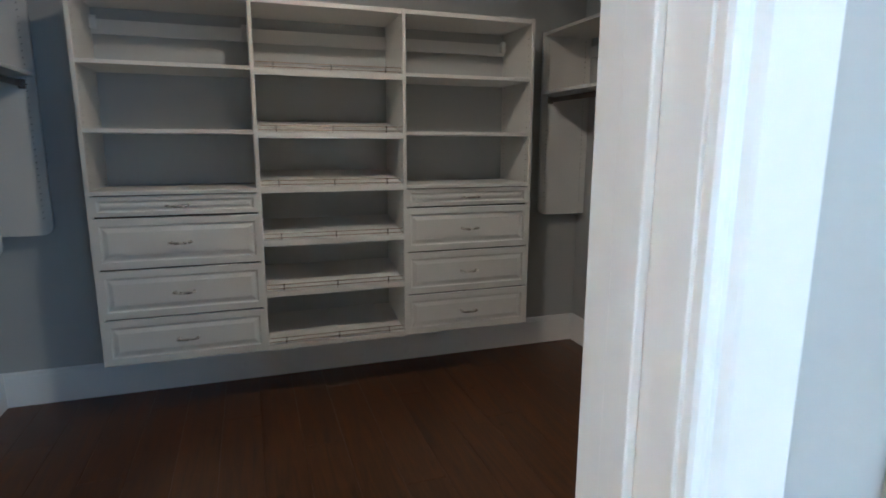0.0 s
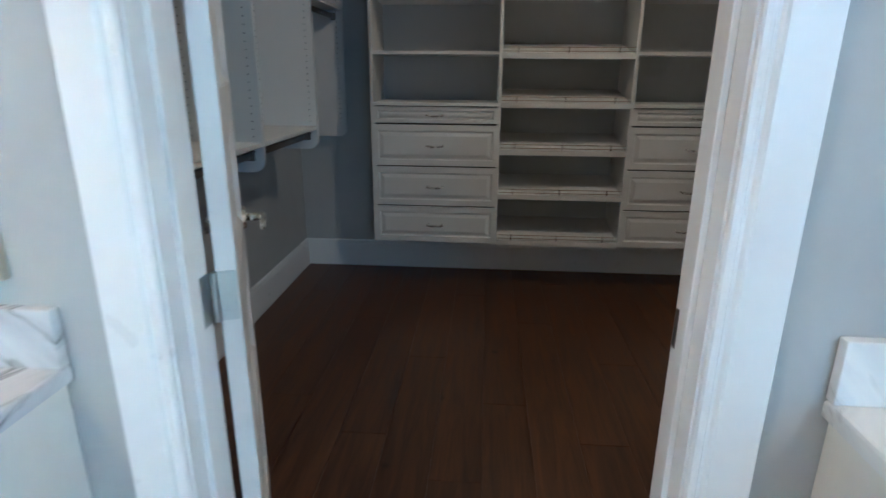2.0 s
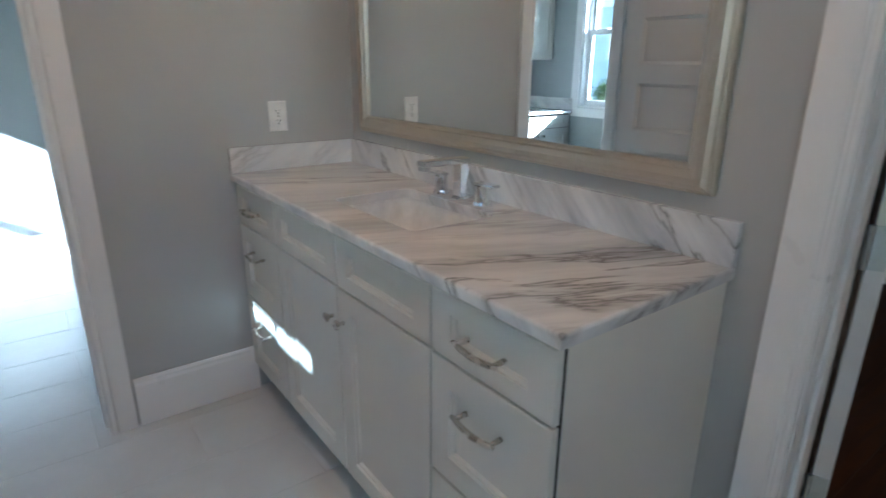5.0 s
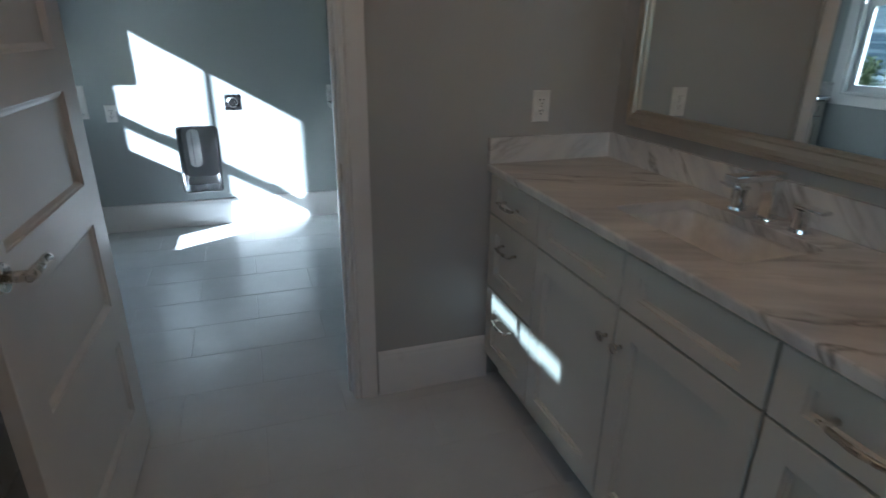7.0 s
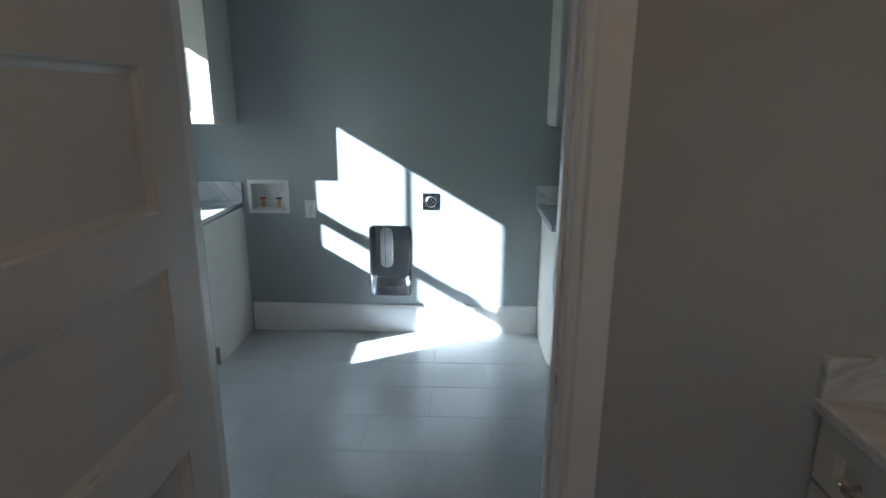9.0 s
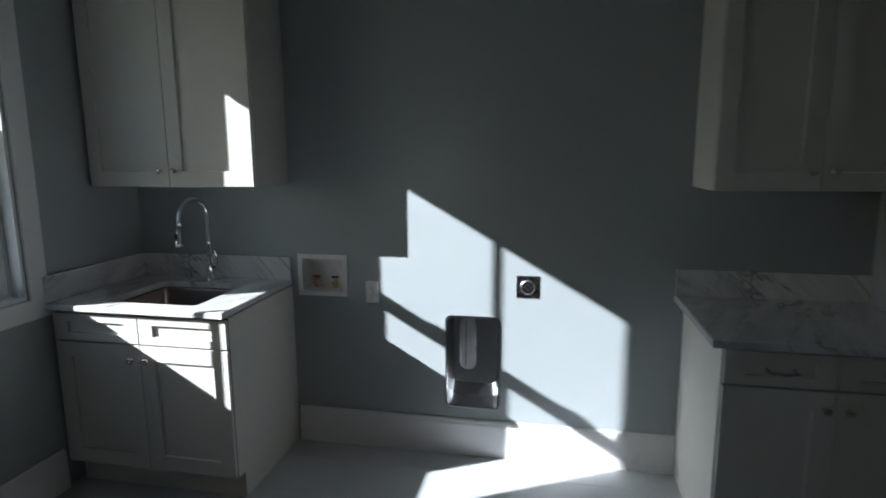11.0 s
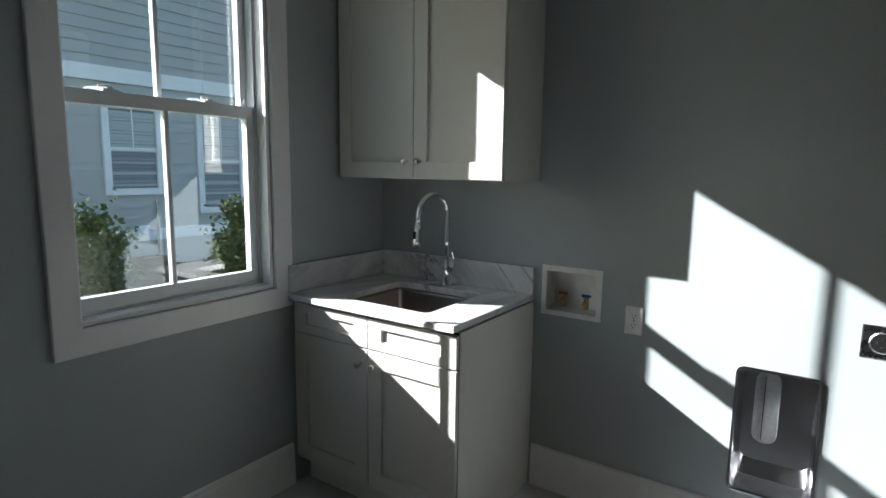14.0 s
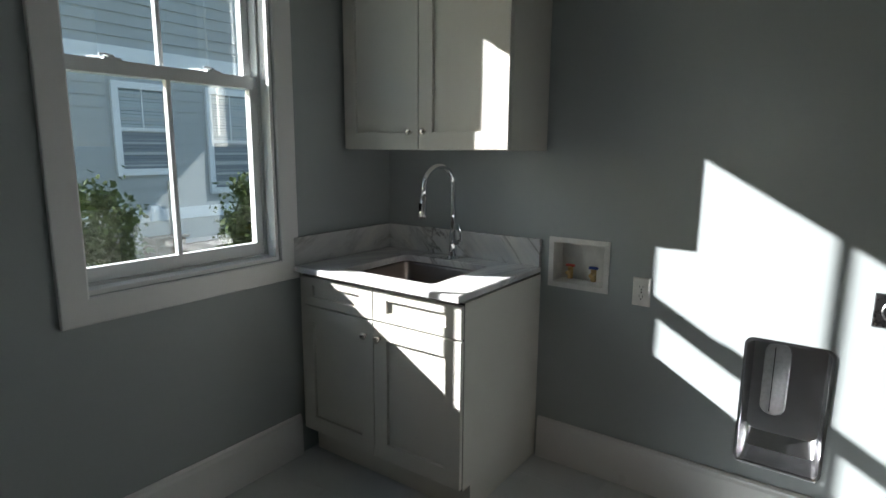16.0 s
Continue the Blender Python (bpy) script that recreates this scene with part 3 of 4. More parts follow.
for z0, z1, y in ((0.0, 0.56, 0.012), (0.56, 0.78, 0.045), (3.40, 3.66, 0.05), (7.0, 7.2, 0.05)):
    part("band", boxed(HX0, -0.029, z0, HX1, y, z1), EXTW if z0 else SIDING, house, "white painted trim band" if z0 else "", bevel=0.004)
part("corner_board", boxed(HX1 - 0.10, -0.029, 0.78, HX1 + 0.02, 0.04, 7.0), EXTW, house)


def house_window(x0, z0, x1, z1):
    t = 0.12
    w = part("window", holed_wall("y", -0.02, 0.075, x0, x1, z0, z1, [(x0 + t, z0 + t, x1 - t, z1 - t)]), EXTW, house, "white-trimmed double-hung window with blinds", bevel=0.004)
    m = (z0 + z1) / 2
    part("pane", boxed(x0 + t, -0.028, z0 + t, x1 - t, 0.0, z1 - t), BLINDG, w)
    part("meeting_rail", boxed(x0 + t, 0.001, m - 0.03, x1 - t, 0.035, m + 0.03), EXTW, w)
    part("muntin", boxed((x0 + x1) / 2 - 0.012, 0.001, m + 0.03, (x0 + x1) / 2 + 0.012, 0.022, z1 - t), EXTW, w)
    # lower blind takes the darker slat colour in place of real shade
    for name, za, zb, mat, text in (("upper_blind", m + 0.035, z1 - t - 0.01, SLATM, "pale blind slats behind the glass"), ("lower_blind", z0 + t + 0.01, m - 0.035, SLATD, "blind slats behind the glass with shade put into their colour")):
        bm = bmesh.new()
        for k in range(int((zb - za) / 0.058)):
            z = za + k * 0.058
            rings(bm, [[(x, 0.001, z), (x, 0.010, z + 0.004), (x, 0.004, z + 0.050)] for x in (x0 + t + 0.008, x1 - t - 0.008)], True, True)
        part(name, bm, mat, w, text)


for h in HW:
    house_window(*h)
bm = boxed(-8.22, 0.013, 0.58, -8.02, 0.13, 0.86)
cyl(bm, (-8.12, 0.13, 0.76), (-8.12, 0.17, 0.76), 0.06, 16)
part("meter_box", bm, EXTW, house, "pale meter box on the siding", bevel=0.006)
part("conduit", tube(bmesh.new(), [(-8.42, 0.05, 0.0), (-8.42, 0.05, 1.30)], 0.022, 10), GALV, house)


def lap(bm, x0, x1):
    rings(bm, [[(x0, -0.029, 0), (x0, 0.012, 0), (x0, -0.012, 0.205)], [(x1, -0.029, 0), (x1, 0.012, 0), (x1, -0.012, 0.205)]], True, True)
    return bm


def shrub(at, r, high, seed, label, leaves):
    rnd = random.Random(seed)
    t = thing("shrub", at, label, "shrub", group="shrubs by the house")
    bm = bmesh.new()
    tips = []
    for k in range(7):
        a = rnd.uniform(0, 6.28)
        p = [(0, 0, 0)]
        for j in range(1, 6):
            f = j / 5
            q = (math.cos(a) * r * 0.75 * f ** 1.3 + rnd.uniform(-0.04, 0.04), math.sin(a) * r * 0.75 * f ** 1.3 + rnd.uniform(-0.04, 0.04), high * 0.85 * f * (0.7 + 0.3 * math.cos(k)))
            p.append(q)
            tips.append((q, f))
        tube(bm, p, [0.022, 0.018, 0.015, 0.011, 0.008, 0.004], 6)
    part("stems", bm, BARK, t)
    verts, faces = [], []
    for _ in range(leaves):
        q, f = rnd.choice(tips)
        c = Vector(q) + Vector((rnd.gauss(0, 0.095 * r / 0.5), rnd.gauss(0, 0.095 * r / 0.5), rnd.gauss(0.02, 0.085)))
        if c.z < 0.05:
            continue
        d = Vector((rnd.gauss(0, 1), rnd.gauss(0, 1), rnd.gauss(0.35, 0.7))).normalized()
        s = d.orthogonal().normalized()
        s = Matrix.Rotation(rnd.uniform(0, 6.28), 3, d) @ s
        n = d.cross(s)
        l, wd = rnd.uniform(0.045, 0.075), rnd.uniform(0.014, 0.024)
        i = len(verts)
        verts += [c, c + d * l * 0.5 + s * wd + n * 0.006, c + d * l, c + d * l * 0.5 - s * wd + n * 0.006]
        faces += [(i, i + 1, i + 2), (i, i + 2, i + 3)]
    me = bpy.data.meshes.new("leaves")
    me.from_pydata([tuple(v) for v in verts], [], faces)
    me.materials.append(LEAF)
    tagged(new("leaves", me), kind="stuff").parent = t
    return t


shrub((-4.66, -6.5, -0.55), 0.46, 1.75, 3, "dense green leafy shrub outside the window", 14000)
shrub((-6.22, -6.7, -0.55), 0.42, 1.75, 8, "open green leafy shrub outside the window", 7500)



def timber_planter(at, w, d, h):
    """A low open box of weathered boards between corner posts, with a cap board on the front."""
    t = thing("timber_planter", at, "low weathered timber planter beside the neighbour's wall", "planter")
    for x in (0.0, w - 0.07):
        for y in (0.0, d - 0.07):
            part("post", boxed(x, y, 0.0, x + 0.07, y + 0.07, h), WOODBOX, t, bevel=0.004)
    n = 3
    for k in range(n):
        z0, z1 = h * k / n + 0.006, h * (k + 1) / n - 0.006
        for y in (-0.022, d + 0.001):
            part("board", boxed(0.0, y, z0, w, y + 0.021, z1), WOODBOX, t, bevel=0.003)
        for x in (-0.022, w + 0.001):
            part("board", boxed(x, 0.0, z0, x + 0.021, d, z1), WOODBOX, t, bevel=0.003)
    part("cap_board", boxed(-0.06, d - 0.03, h + 0.001, w + 0.06, d + 0.08, h + 0.035), WOODBOX, t, bevel=0.004)
    part("soil", boxed(0.001, 0.001, 0.01, w - 0.001, d - 0.001, h * 0.82), GRASS, t)


timber_planter((-8.15, -11.5, -0.55), 0.50, 0.46, 0.36)
edge = thing("garden_edging", (-10.6, -11.3, -0.55), "weathered timber edging along the flower bed", "edging")
for k in range(2):
    part("sleeper", boxed(1.20 * k, 0.0, 0.0, 1.20 * k + 1.19, 0.12, 0.19), WOODBOX, edge, bevel=0.008)

# ---- laundry and bathroom cabinets ----
SHAKER = [(0.001, 0.0), (0.003, 0.0125)]
BEADED = [(0.001, 0.0), (0.002, 0.006), (0.009, 0.007), (0.011, 0.0145)]
RAISED = [(0.0, 0.0), (0.005, 0.008), (0.012, 0.009), (0.034, 0.001)]


def front(parent, name, x0, z0, x1, z1, stile=0.058, prof=None):
    h = min(stile, (z1 - z0) * 0.28)
    return part(name, slab(bmesh.new(), x0, z0, x1, z1, 0.0, 0.019, [(x0 + stile, z0 + h, x1 - stile, z1 - h)], prof or SHAKER), CAB, parent)


def bow_pull(parent, x, z, w=0.115, mat=None):
    """An arched bar pull with two feet, on the front at y = 0."""
    n = 10
    pts = [(x + w * (k / n - 0.5) * 1.12, -0.030 - 0.006 * math.sin(math.pi * k / n), z - 0.004 * math.sin(math.pi * k / n)) for k in range(n + 1)]
    bm = tube(bmesh.new(), pts, [0.0040] + [0.0055 + 0.0012 * math.sin(math.pi * k / n) for k in range(1, n)] + [0.0040], 10)
    for s in (-1, 1):
        cyl(bm, (x + s * w * 0.46, 0.0005, z), (x + s * w * 0.46, -0.030, z - 0.001), 0.0065, 12, 0.0048)
    return part("pull", bm, mat or NICKEL, parent, "satin nickel bow pull", smooth=True)


def knob(parent, x, z):
    bm = cyl(bmesh.new(), (x, 0.0005, z), (x, -0.016, z), 0.0065, 14, 0.005)
    prof = [(0.006, -0.014), (0.0135, -0.018), (0.0155, -0.022), (0.0145, -0.026), (0.008, -0.029), (0.0015, -0.0295)]
    rings(bm, [[(x + r * math.cos(a), y, z + r * math.sin(a)) for a in (2 * math.pi * k / 18 for k in range(18))] for r, y in prof], False, True)
    return part("knob", bm, NICKEL, parent, "satin nickel round knob", smooth=True)


def counter(name, x0, y0, x1, y1, z0, z1, hole, at, rz, label):
    """A marble top with an optional rounded cut-out, in the cabinet's own axes."""
    t = thing(name, at, label, "countertop", rz)
    e = 0.006
    bm = bmesh.new()
    if hole:
        inner = round_rect(*hole, 0.03)
        def outer(a, b, c, d):
            cx, cy = (hole[0] + hole[2]) / 2, (hole[1] + hole[3]) / 2
            out = []
            for px, py in inner:
                dx, dy = px - cx, py - cy
                k = min(((c if dx > 0 else a) - cx) / dx if abs(dx) > 1e-6 else 1e9, ((d if dy > 0 else b) - cy) / dy if abs(dy) > 1e-6 else 1e9)
                out.append((cx + dx * k, cy + dy * k))
            corners = [(a, b), (c, b), (c, d), (a, d)]
            for q in corners:
                i = min(range(len(out)), key=lambda m: (out[m][0] - q[0]) ** 2 + (out[m][1] - q[1]) ** 2)
                out[i] = q
            return out
        o1, o0 = outer(x0 + e, y0 + e, x1 - e, y1 - e), outer(x0, y0, x1, y1)
        rings(bm, [[(*p, z0) for p in inner], [(*p, z1 - 0.002) for p in inner], [(p[0] + (0.002 if p[0] > (hole[0] + hole[2]) / 2 else -0.002), p[1] + (0.002 if p[1] > (hole[1] + hole[3]) / 2 else -0.002), z1) for p in inner], [(*p, z1) for p in o1], [(*p, z1 - e * 0.35) for p in [(a * 0.7 + c * 0.3, b * 0.7 + d * 0.3) for (a, b), (c, d) in zip(o0, o1)]], [(*p, z1 - e) for p in o0], [(*p, z0 + 0.003) for p in o0], [(*p, z0) for p in o1], [(*p, z0) for p in inner]])
    else:
        L = lambda i, z: [(x0 + i, y0 + i, z), (x1 - i, y0 + i, z), (x1 - i, y1 - i, z), (x0 + i, y1 - i, z)]
        rings(bm, [L(0.003, z0), L(0, z0 + 0.003), L(0, z1 - e), L(e * 0.3, z1 - e * 0.3), L(e, z1)], True, True)
    part("top", bm, MARBLE, t)
    return t


def basin(t, hole, z, deep, mat, drain, taper=0.03, r=0.035):
    x0, y0, x1, y1 = hole
    bm = bmesh.new()
    lps = []
    for i, dz in ((-0.012, 0.0), (-0.004, 0.0), (-0.003, -0.012), (taper * 0.5, -deep * 0.75), (taper * 0.9, -deep * 0.94), (taper + 0.035, -deep), (0.12, -deep - 0.004)):
        lps.append([(px, py, z + dz) for px, py in round_rect(x0 + i, y0 + i, x1 - i, y1 - i, max(0.012, r))])
    rings(bm, lps, False, True)
    part("bowl", bm, mat, t, smooth=True)
    cx, cy = (x0 + x1) / 2, (y0 + y1) / 2
    part("drain", cyl(bmesh.new(), (cx, cy, z - deep - 0.004), (cx, cy, z - deep + 0.002), 0.03, 24, 0.026), drain, t, "round metal drain")


def carcass(t, w, depth, z0, z1, toe):
    part("side_panel", boxed(0.0005, 0.0195, z0, 0.0185, depth, z1), CAB, t, bevel=0.001)
    part("side_panel", boxed(w - 0.0185, 0.0195, z0, w - 0.0005, depth, z1), CAB, t, bevel=0.001)
    part("floor_panel", boxed(0.0186, 0.0195, z0, w - 0.0186, depth - 0.0125, z0 + 0.018), CAB, t)
    part("back_panel", boxed(0.0186, depth - 0.012, z0, w - 0.0186, depth, z1), CAB, t)
    part("toe_kick", boxed(0.002, 0.075, 0.0, w - 0.002, depth, z0 - 0.0005), toe, t)


# vanities on the closet wall
VW, VD = 1.672, 0.52


def vanity(at, label):
    t = thing("vanity_cabinet", at, label, "vanity", group="bathroom vanities")
    carcass(t, VW, VD, 0.115, 0.906, CAB)
    # dark sheet behind the fronts, paints the shade of their gaps
    part("gap_shade_sheet", boxed(0.003, 0.0175, 0.118, VW - 0.003, 0.0194, 0.904), GAP, t)
    cols = [0.006, 0.397, 0.852, 1.307, VW - 0.003]
    g = 0.0048
    for a, b in ((cols[0], cols[1]), (cols[3], cols[4])):
        for z0, z1 in ((0.125, 0.437), (0.444, 0.743), (0.750, 0.897)):
            d = front(t, "drawer_front", a + g, z0, b - g, z1, 0.062, BEADED)
            bow_pull(d, (a + b) / 2, (z0 + z1) / 2 + (0.06 if z1 - z0 > 0.2 else 0.0))
    for k, (a, b) in enumerate(((cols[1], cols[2]), (cols[2], cols[3]))):
        front(t, "false_drawer_front", a + g, 0.750, b - g, 0.897, 0.062, BEADED)
        d = front(t, "door", a + g, 0.125, b - g, 0.743, 0.062, BEADED)
        knob(d, b - 0.032 if k == 0 else a + 0.032, 0.645)
    return t


van = vanity((-2.399, -0.307, 0), "off-white painted double-door vanity under a marble top")
vanity((0.422, -0.307, 0), "off-white painted vanity beside the closet door")


def basin_faucet(at):
    t = thing("basin_faucet", at, "widespread polished chrome faucet with flat blades", "faucet", group="bathroom faucets")
    bm = cyl(bmesh.new(), (0, 0, 0), (0, 0, 0.008), 0.028, 28, 0.026)
    box(bm, -0.019, -0.017, 0.006, 0.019, 0.017, 0.113)
    part("spout_post", bm, CHROME, t, bevel=0.003)
    bm = boxed(-0.021, -0.150, 0.112, 0.021, 0.020, 0.130)
    box(bm, -0.017, -0.150, 0.098, 0.017, -0.128, 0.113)
    part("spout", bm, CHROME, t, bevel=0.003)
    for s in (-1, 1):
        bm = cyl(bmesh.new(), (s * 0.102, 0, 0), (s * 0.102, 0, 0.008), 0.026, 28, 0.024)
        cyl(bm, (s * 0.102, 0, 0.008), (s * 0.102, 0, 0.058), 0.0215, 24, 0.0205)
        h = part("handle", bm, CHROME, t)
        part("handle_blade", boxed(s * 0.102 - s * 0.020, -0.017, 0.058, s * 0.102 + s * 0.064, 0.017, 0.068), CHROME, h, bevel=0.003)


def vanity_top(at, end_left):
    """The slab laps over the cabinet's free end by 12 mm."""
    xa, xb = (0.0, VW + 0.012) if end_left else (-0.012, VW)
    hole = (0.845 - 0.225, 0.115, 0.845 + 0.225, 0.395)
    t = counter("marble_countertop", xa, -0.016, xb, 0.5205, 0.908, 0.938, hole, at, 0, "white marble vanity top with grey veins")
    part("back_splash", boxed(xa, 0.5005, 0.9385, xb, 0.5205, 1.036), MARBLE, t, bevel=0.002)
    if end_left:
        part("side_splash", boxed(0.0, -0.014, 0.9385, 0.020, 0.5, 1.036), MARBLE, t, bevel=0.002)
    s = thing("basin", at, "white undermount rectangular porcelain basin", "sink", group="bathroom basins")
    basin(s, hole, 0.907, 0.13, PORC, CHROME)
    basin_faucet((at[0] + 0.845, at[1] + 0.445, 0.9385))
    return t


vanity_top((-2.3995, -0.307, 0), True)
vanity_top((0.422, -0.307, 0), False)


def wall_mirror(x0, x1, z0, z1):
    t = thing("wall_mirror", ((x0 + x1) / 2, 0.2145, z0), "large wall mirror in a champagne silver frame", "mirror", group="bathroom mirrors")
    c, hw, h = (x0 + x1) / 2, (x1 - x0) / 2, z1 - z0
    prof = [(0.0, 0.0), (0.0, -0.012), (0.004, -0.017), (0.008, -0.017), (0.011, -0.022), (0.020, -0.029), (0.034, -0.030), (0.048, -0.026), (0.053, -0.021), (0.056, -0.022), (0.061, -0.020), (0.064, -0.014), (0.064, 0.0)]
    loops = []
    for sx, top in ((-1, 0), (1, 0), (1, 1), (-1, 1), (-1, 0)):
        loops.append([(sx * (hw - o), 1.2 * d, o if not top else h - o) for o, d in prof])
    bm = bmesh.new()
    rings(bm, loops)
    part("frame", bm, FRAME, t, "champagne silver stepped frame", bevel=0.001)
    part("mirror_glass", boxed(-hw + 0.062, -0.014, 0.062, hw - 0.062, -0.001, h - 0.062), MIRROR, t)


wall_mirror(-2.292, -0.782, 1.078, 2.06)
wall_mirror(0.470, 1.98, 1.082, 2.06)

# ---- laundry cabinets, built facing -y and turned to face +x ----
LF = -4.268


def sink_base(at, w, label, sink=True):
    t = thing("base_cabinet", at, label, "cabinet", 90, "laundry base cabinets")
    carcass(t, w, 0.63, 0.125, 0.862, CAB)
    # shade between the fronts, put in as a dark backing sheet
    part("gap_shade_sheet", boxed(0.003, 0.0175, 0.128, w - 0.003, 0.0194, 0.860), GAP, t)
    for k in range(2):
        a, b = (0.005, w / 2 - 0.0015) if k == 0 else (w / 2 + 0.0015, w - 0.004)
        d = front(t, "drawer_front", a, 0.726, b, 0.852, 0.068)
        if not sink:
            bow_pull(d, (a + b) / 2, 0.79, 0.10)
        d = front(t, "door", a, 0.134, b, 0.719, 0.068)
        knob(d, b - 0.035 if k == 0 else a + 0.035, 0.655)
    return t


LW = 0.858
sink_base((LF, -3.347, 0), LW, "off-white shaker sink base cabinet in the corner")
part_fill = thing("filler_strip", (LF - 0.02, -3.3685, 0.125), "off-white filler strip between cabinet and wall", "filler strip")
part("strip", boxed(-0.019, 0.0, 0.0, 0.0, 0.0205, 0.737), CAB, part_fill)
LH = (0.205, 0.070, 0.672, 0.490)
ltop = counter("laundry_countertop", -0.0215, -0.027, LW - 0.002, 0.6305, 0.868, 0.895, LH, (LF, -3.347, 0), 90, "white marble countertop with a cut-out for the sink")
part("back_splash", boxed(-0.0215, 0.6105, 0.8955, LW - 0.002, 0.6305, 1.018), MARBLE, ltop, bevel=0.002)
part("side_splash", boxed(-0.0215, -0.022, 0.8955, -0.0015, 0.610, 1.018), MARBLE, ltop, bevel=0.002)
snk = thing("laundry_sink", (LF, -3.347, 0), "stainless steel undermount sink", "sink", 90)
basin(snk, LH, 0.8625, 0.21, SINKM, CHROME, 0.012, 0.03)

fa = thing("laundry_faucet", (-4.815, -2.907, 0.8955), "chrome pull-down gooseneck faucet with side lever", "faucet", -8)
bm = cyl(bmesh.new(), (0, 0, 0), (0, 0, 0.012), 0.027, 28, 0.025)
cyl(bm, (0, 0, 0.012), (0, 0, 0.125), 0.0195, 24, 0.0165)
part("base", bm, CHROME, fa)
arc = [(0, 0, 0.12), (0, 0, 0.22), (0, 0, 0.31)]
arc += [(0.095 - 0.095 * math.cos(radians(a)), 0, 0.335 + 0.095 * math.sin(radians(a))) for a in range(0, 181, 12)]
arc += [(0.193, 0, 0.30)]
part("spout", tube(bmesh.new(), arc, 0.0125, 16), CHROME, fa, smooth=True)
head = tube(bmesh.new(), [(0.193, 0, 0.302), (0.196, 0, 0.27), (0.200, 0, 0.225), (0.201, 0, 0.205)], [0.0145, 0.0155, 0.0185, 0.0185], 16)
hd = part("spray_head", head, CHROME, fa, smooth=True)
part("spray_button", boxed(0.208, -0.006, 0.238, 0.219, 0.006, 0.272), DARK, hd, "black spray button", bevel=0.002)
bm = cyl(bmesh.new(), (0, 0, 0.075), (0, 0.05, 0.078), 0.0135, 18)
tube(bm, [(0, 0.043, 0.078), (0.004, 0.052, 0.10), (0.012, 0.056, 0.135), (0.018, 0.050, 0.165)], [0.0075, 0.006, 0.005, 0.004], 10)
part("lever", bm, CHROME, fa)

RW = 0.755
sink_base((LF, -0.542, 0), RW, "off-white shaker base cabinet with bow pulls", False)
rtop = counter("laundry_countertop", -0.045, -0.024, RW, 0.6305, 0.864, 0.895, None, (LF, -0.542, 0), 90, "white marble countertop over the base cabinet")
part("back_splash", boxed(-0.045, 0.6105, 0.8955, RW, 0.6305, 1.018), MARBLE, rtop, bevel=0.002)


def wall_cabinet(at, w, label):
    t = thing("wall_cabinet", at, label, "cabinet", 90, "laundry wall cabinets")
    part("body", boxed(0.0, 0.0195, 0.0, w, 0.3375, 1.06), CAB, t, bevel=0.001)
    # dark backing that darkens the gaps round the two doors like shade
    part("gap_shade_sheet", boxed(0.004, 0.0175, 0.004, w - 0.004, 0.0194, 1.056), GAP, t)
    for k in range(2):
        a, b = (0.003, w / 2 - 0.0015) if k == 0 else (w / 2 + 0.0015, w - 0.003)
        d = front(t, "door", a, 0.003, b, 1.057, 0.068)
        knob(d, b - 0.035 if k == 0 else a + 0.035, 0.075)
    return t


wall_cabinet((-4.560, -3.348, 1.397), 0.863, "off-white shaker wall cabinet above the sink")
wall_cabinet((-4.560, -0.542, 1.397), 0.755, "off-white shaker wall cabinet over the counter")


# ---- fittings on the walls, in the yz plane facing +x ----


def outlet(at, rz):
    """A duplex outlet plate that faces +x at rz = 0."""
    t = thing("outlet", at, "white duplex outlet plate on the wall", "outlet", rz, "outlets")
    e = 0.0352
    lp = lambda i, x: [(x, -e + i, -0.0575 + i), (x, e - i, -0.0575 + i), (x, e - i, 0.0575 - i), (x, -e + i, 0.0575 - i)]
    part("plate", rings(bmesh.new(), [lp(0, 0.0005), lp(0, 0.003), lp(0.004, 0.006)], True, True), PLAST, t)
    for z in (-0.0195, 0.0195):
        s = part("socket", rings(bmesh.new(), [[(x, py, pz + z) for py, pz in round_rect(-0.0165, -0.014, 0.0165, 0.014, 0.010)] for x in (0.0055, 0.0082)], False, True), PLAST, t)
        bm = bmesh.new()
        for y in (-0.0065, 0.0065):
            box(bm, 0.008, y - 0.001, z - 0.001, 0.0088, y + 0.001, z + 0.007)
        cyl(bm, (0.008, 0, z - 0.008), (0.0088, 0, z - 0.008), 0.0026, 10)
        part("slots", bm, DARK, s)
    part("screw", cyl(bmesh.new(), (0.0055, 0, 0), (0.0072, 0, 0), 0.003, 10), NICKEL, t)


outlet((-4.90, -2.050, 0.847), 0)
outlet((-2.40, -0.114, 1.143), 0)

# washer valve box
t = thing("washer_valve_box", (-4.90, -2.32, 0.925), "white recessed washer box with red and blue valves", "washer box")
y0, z0, y1, z1 = -0.118, -0.093, 0.118, 0.093
bm = bmesh.new()
o = lambda a, x: [(x, y0 - a, z0 - a), (x, y1 + a, z0 - a), (x, y1 + a, z1 + a), (x, y0 - a, z1 + a)]
rings(bm, [o(0.016, 0.0005), o(0.016, 0.006), o(-0.006, 0.008), o(-0.008, 0.004), o(-0.010, -0.085)], False, True)
part("box", bm, PLAST, t)
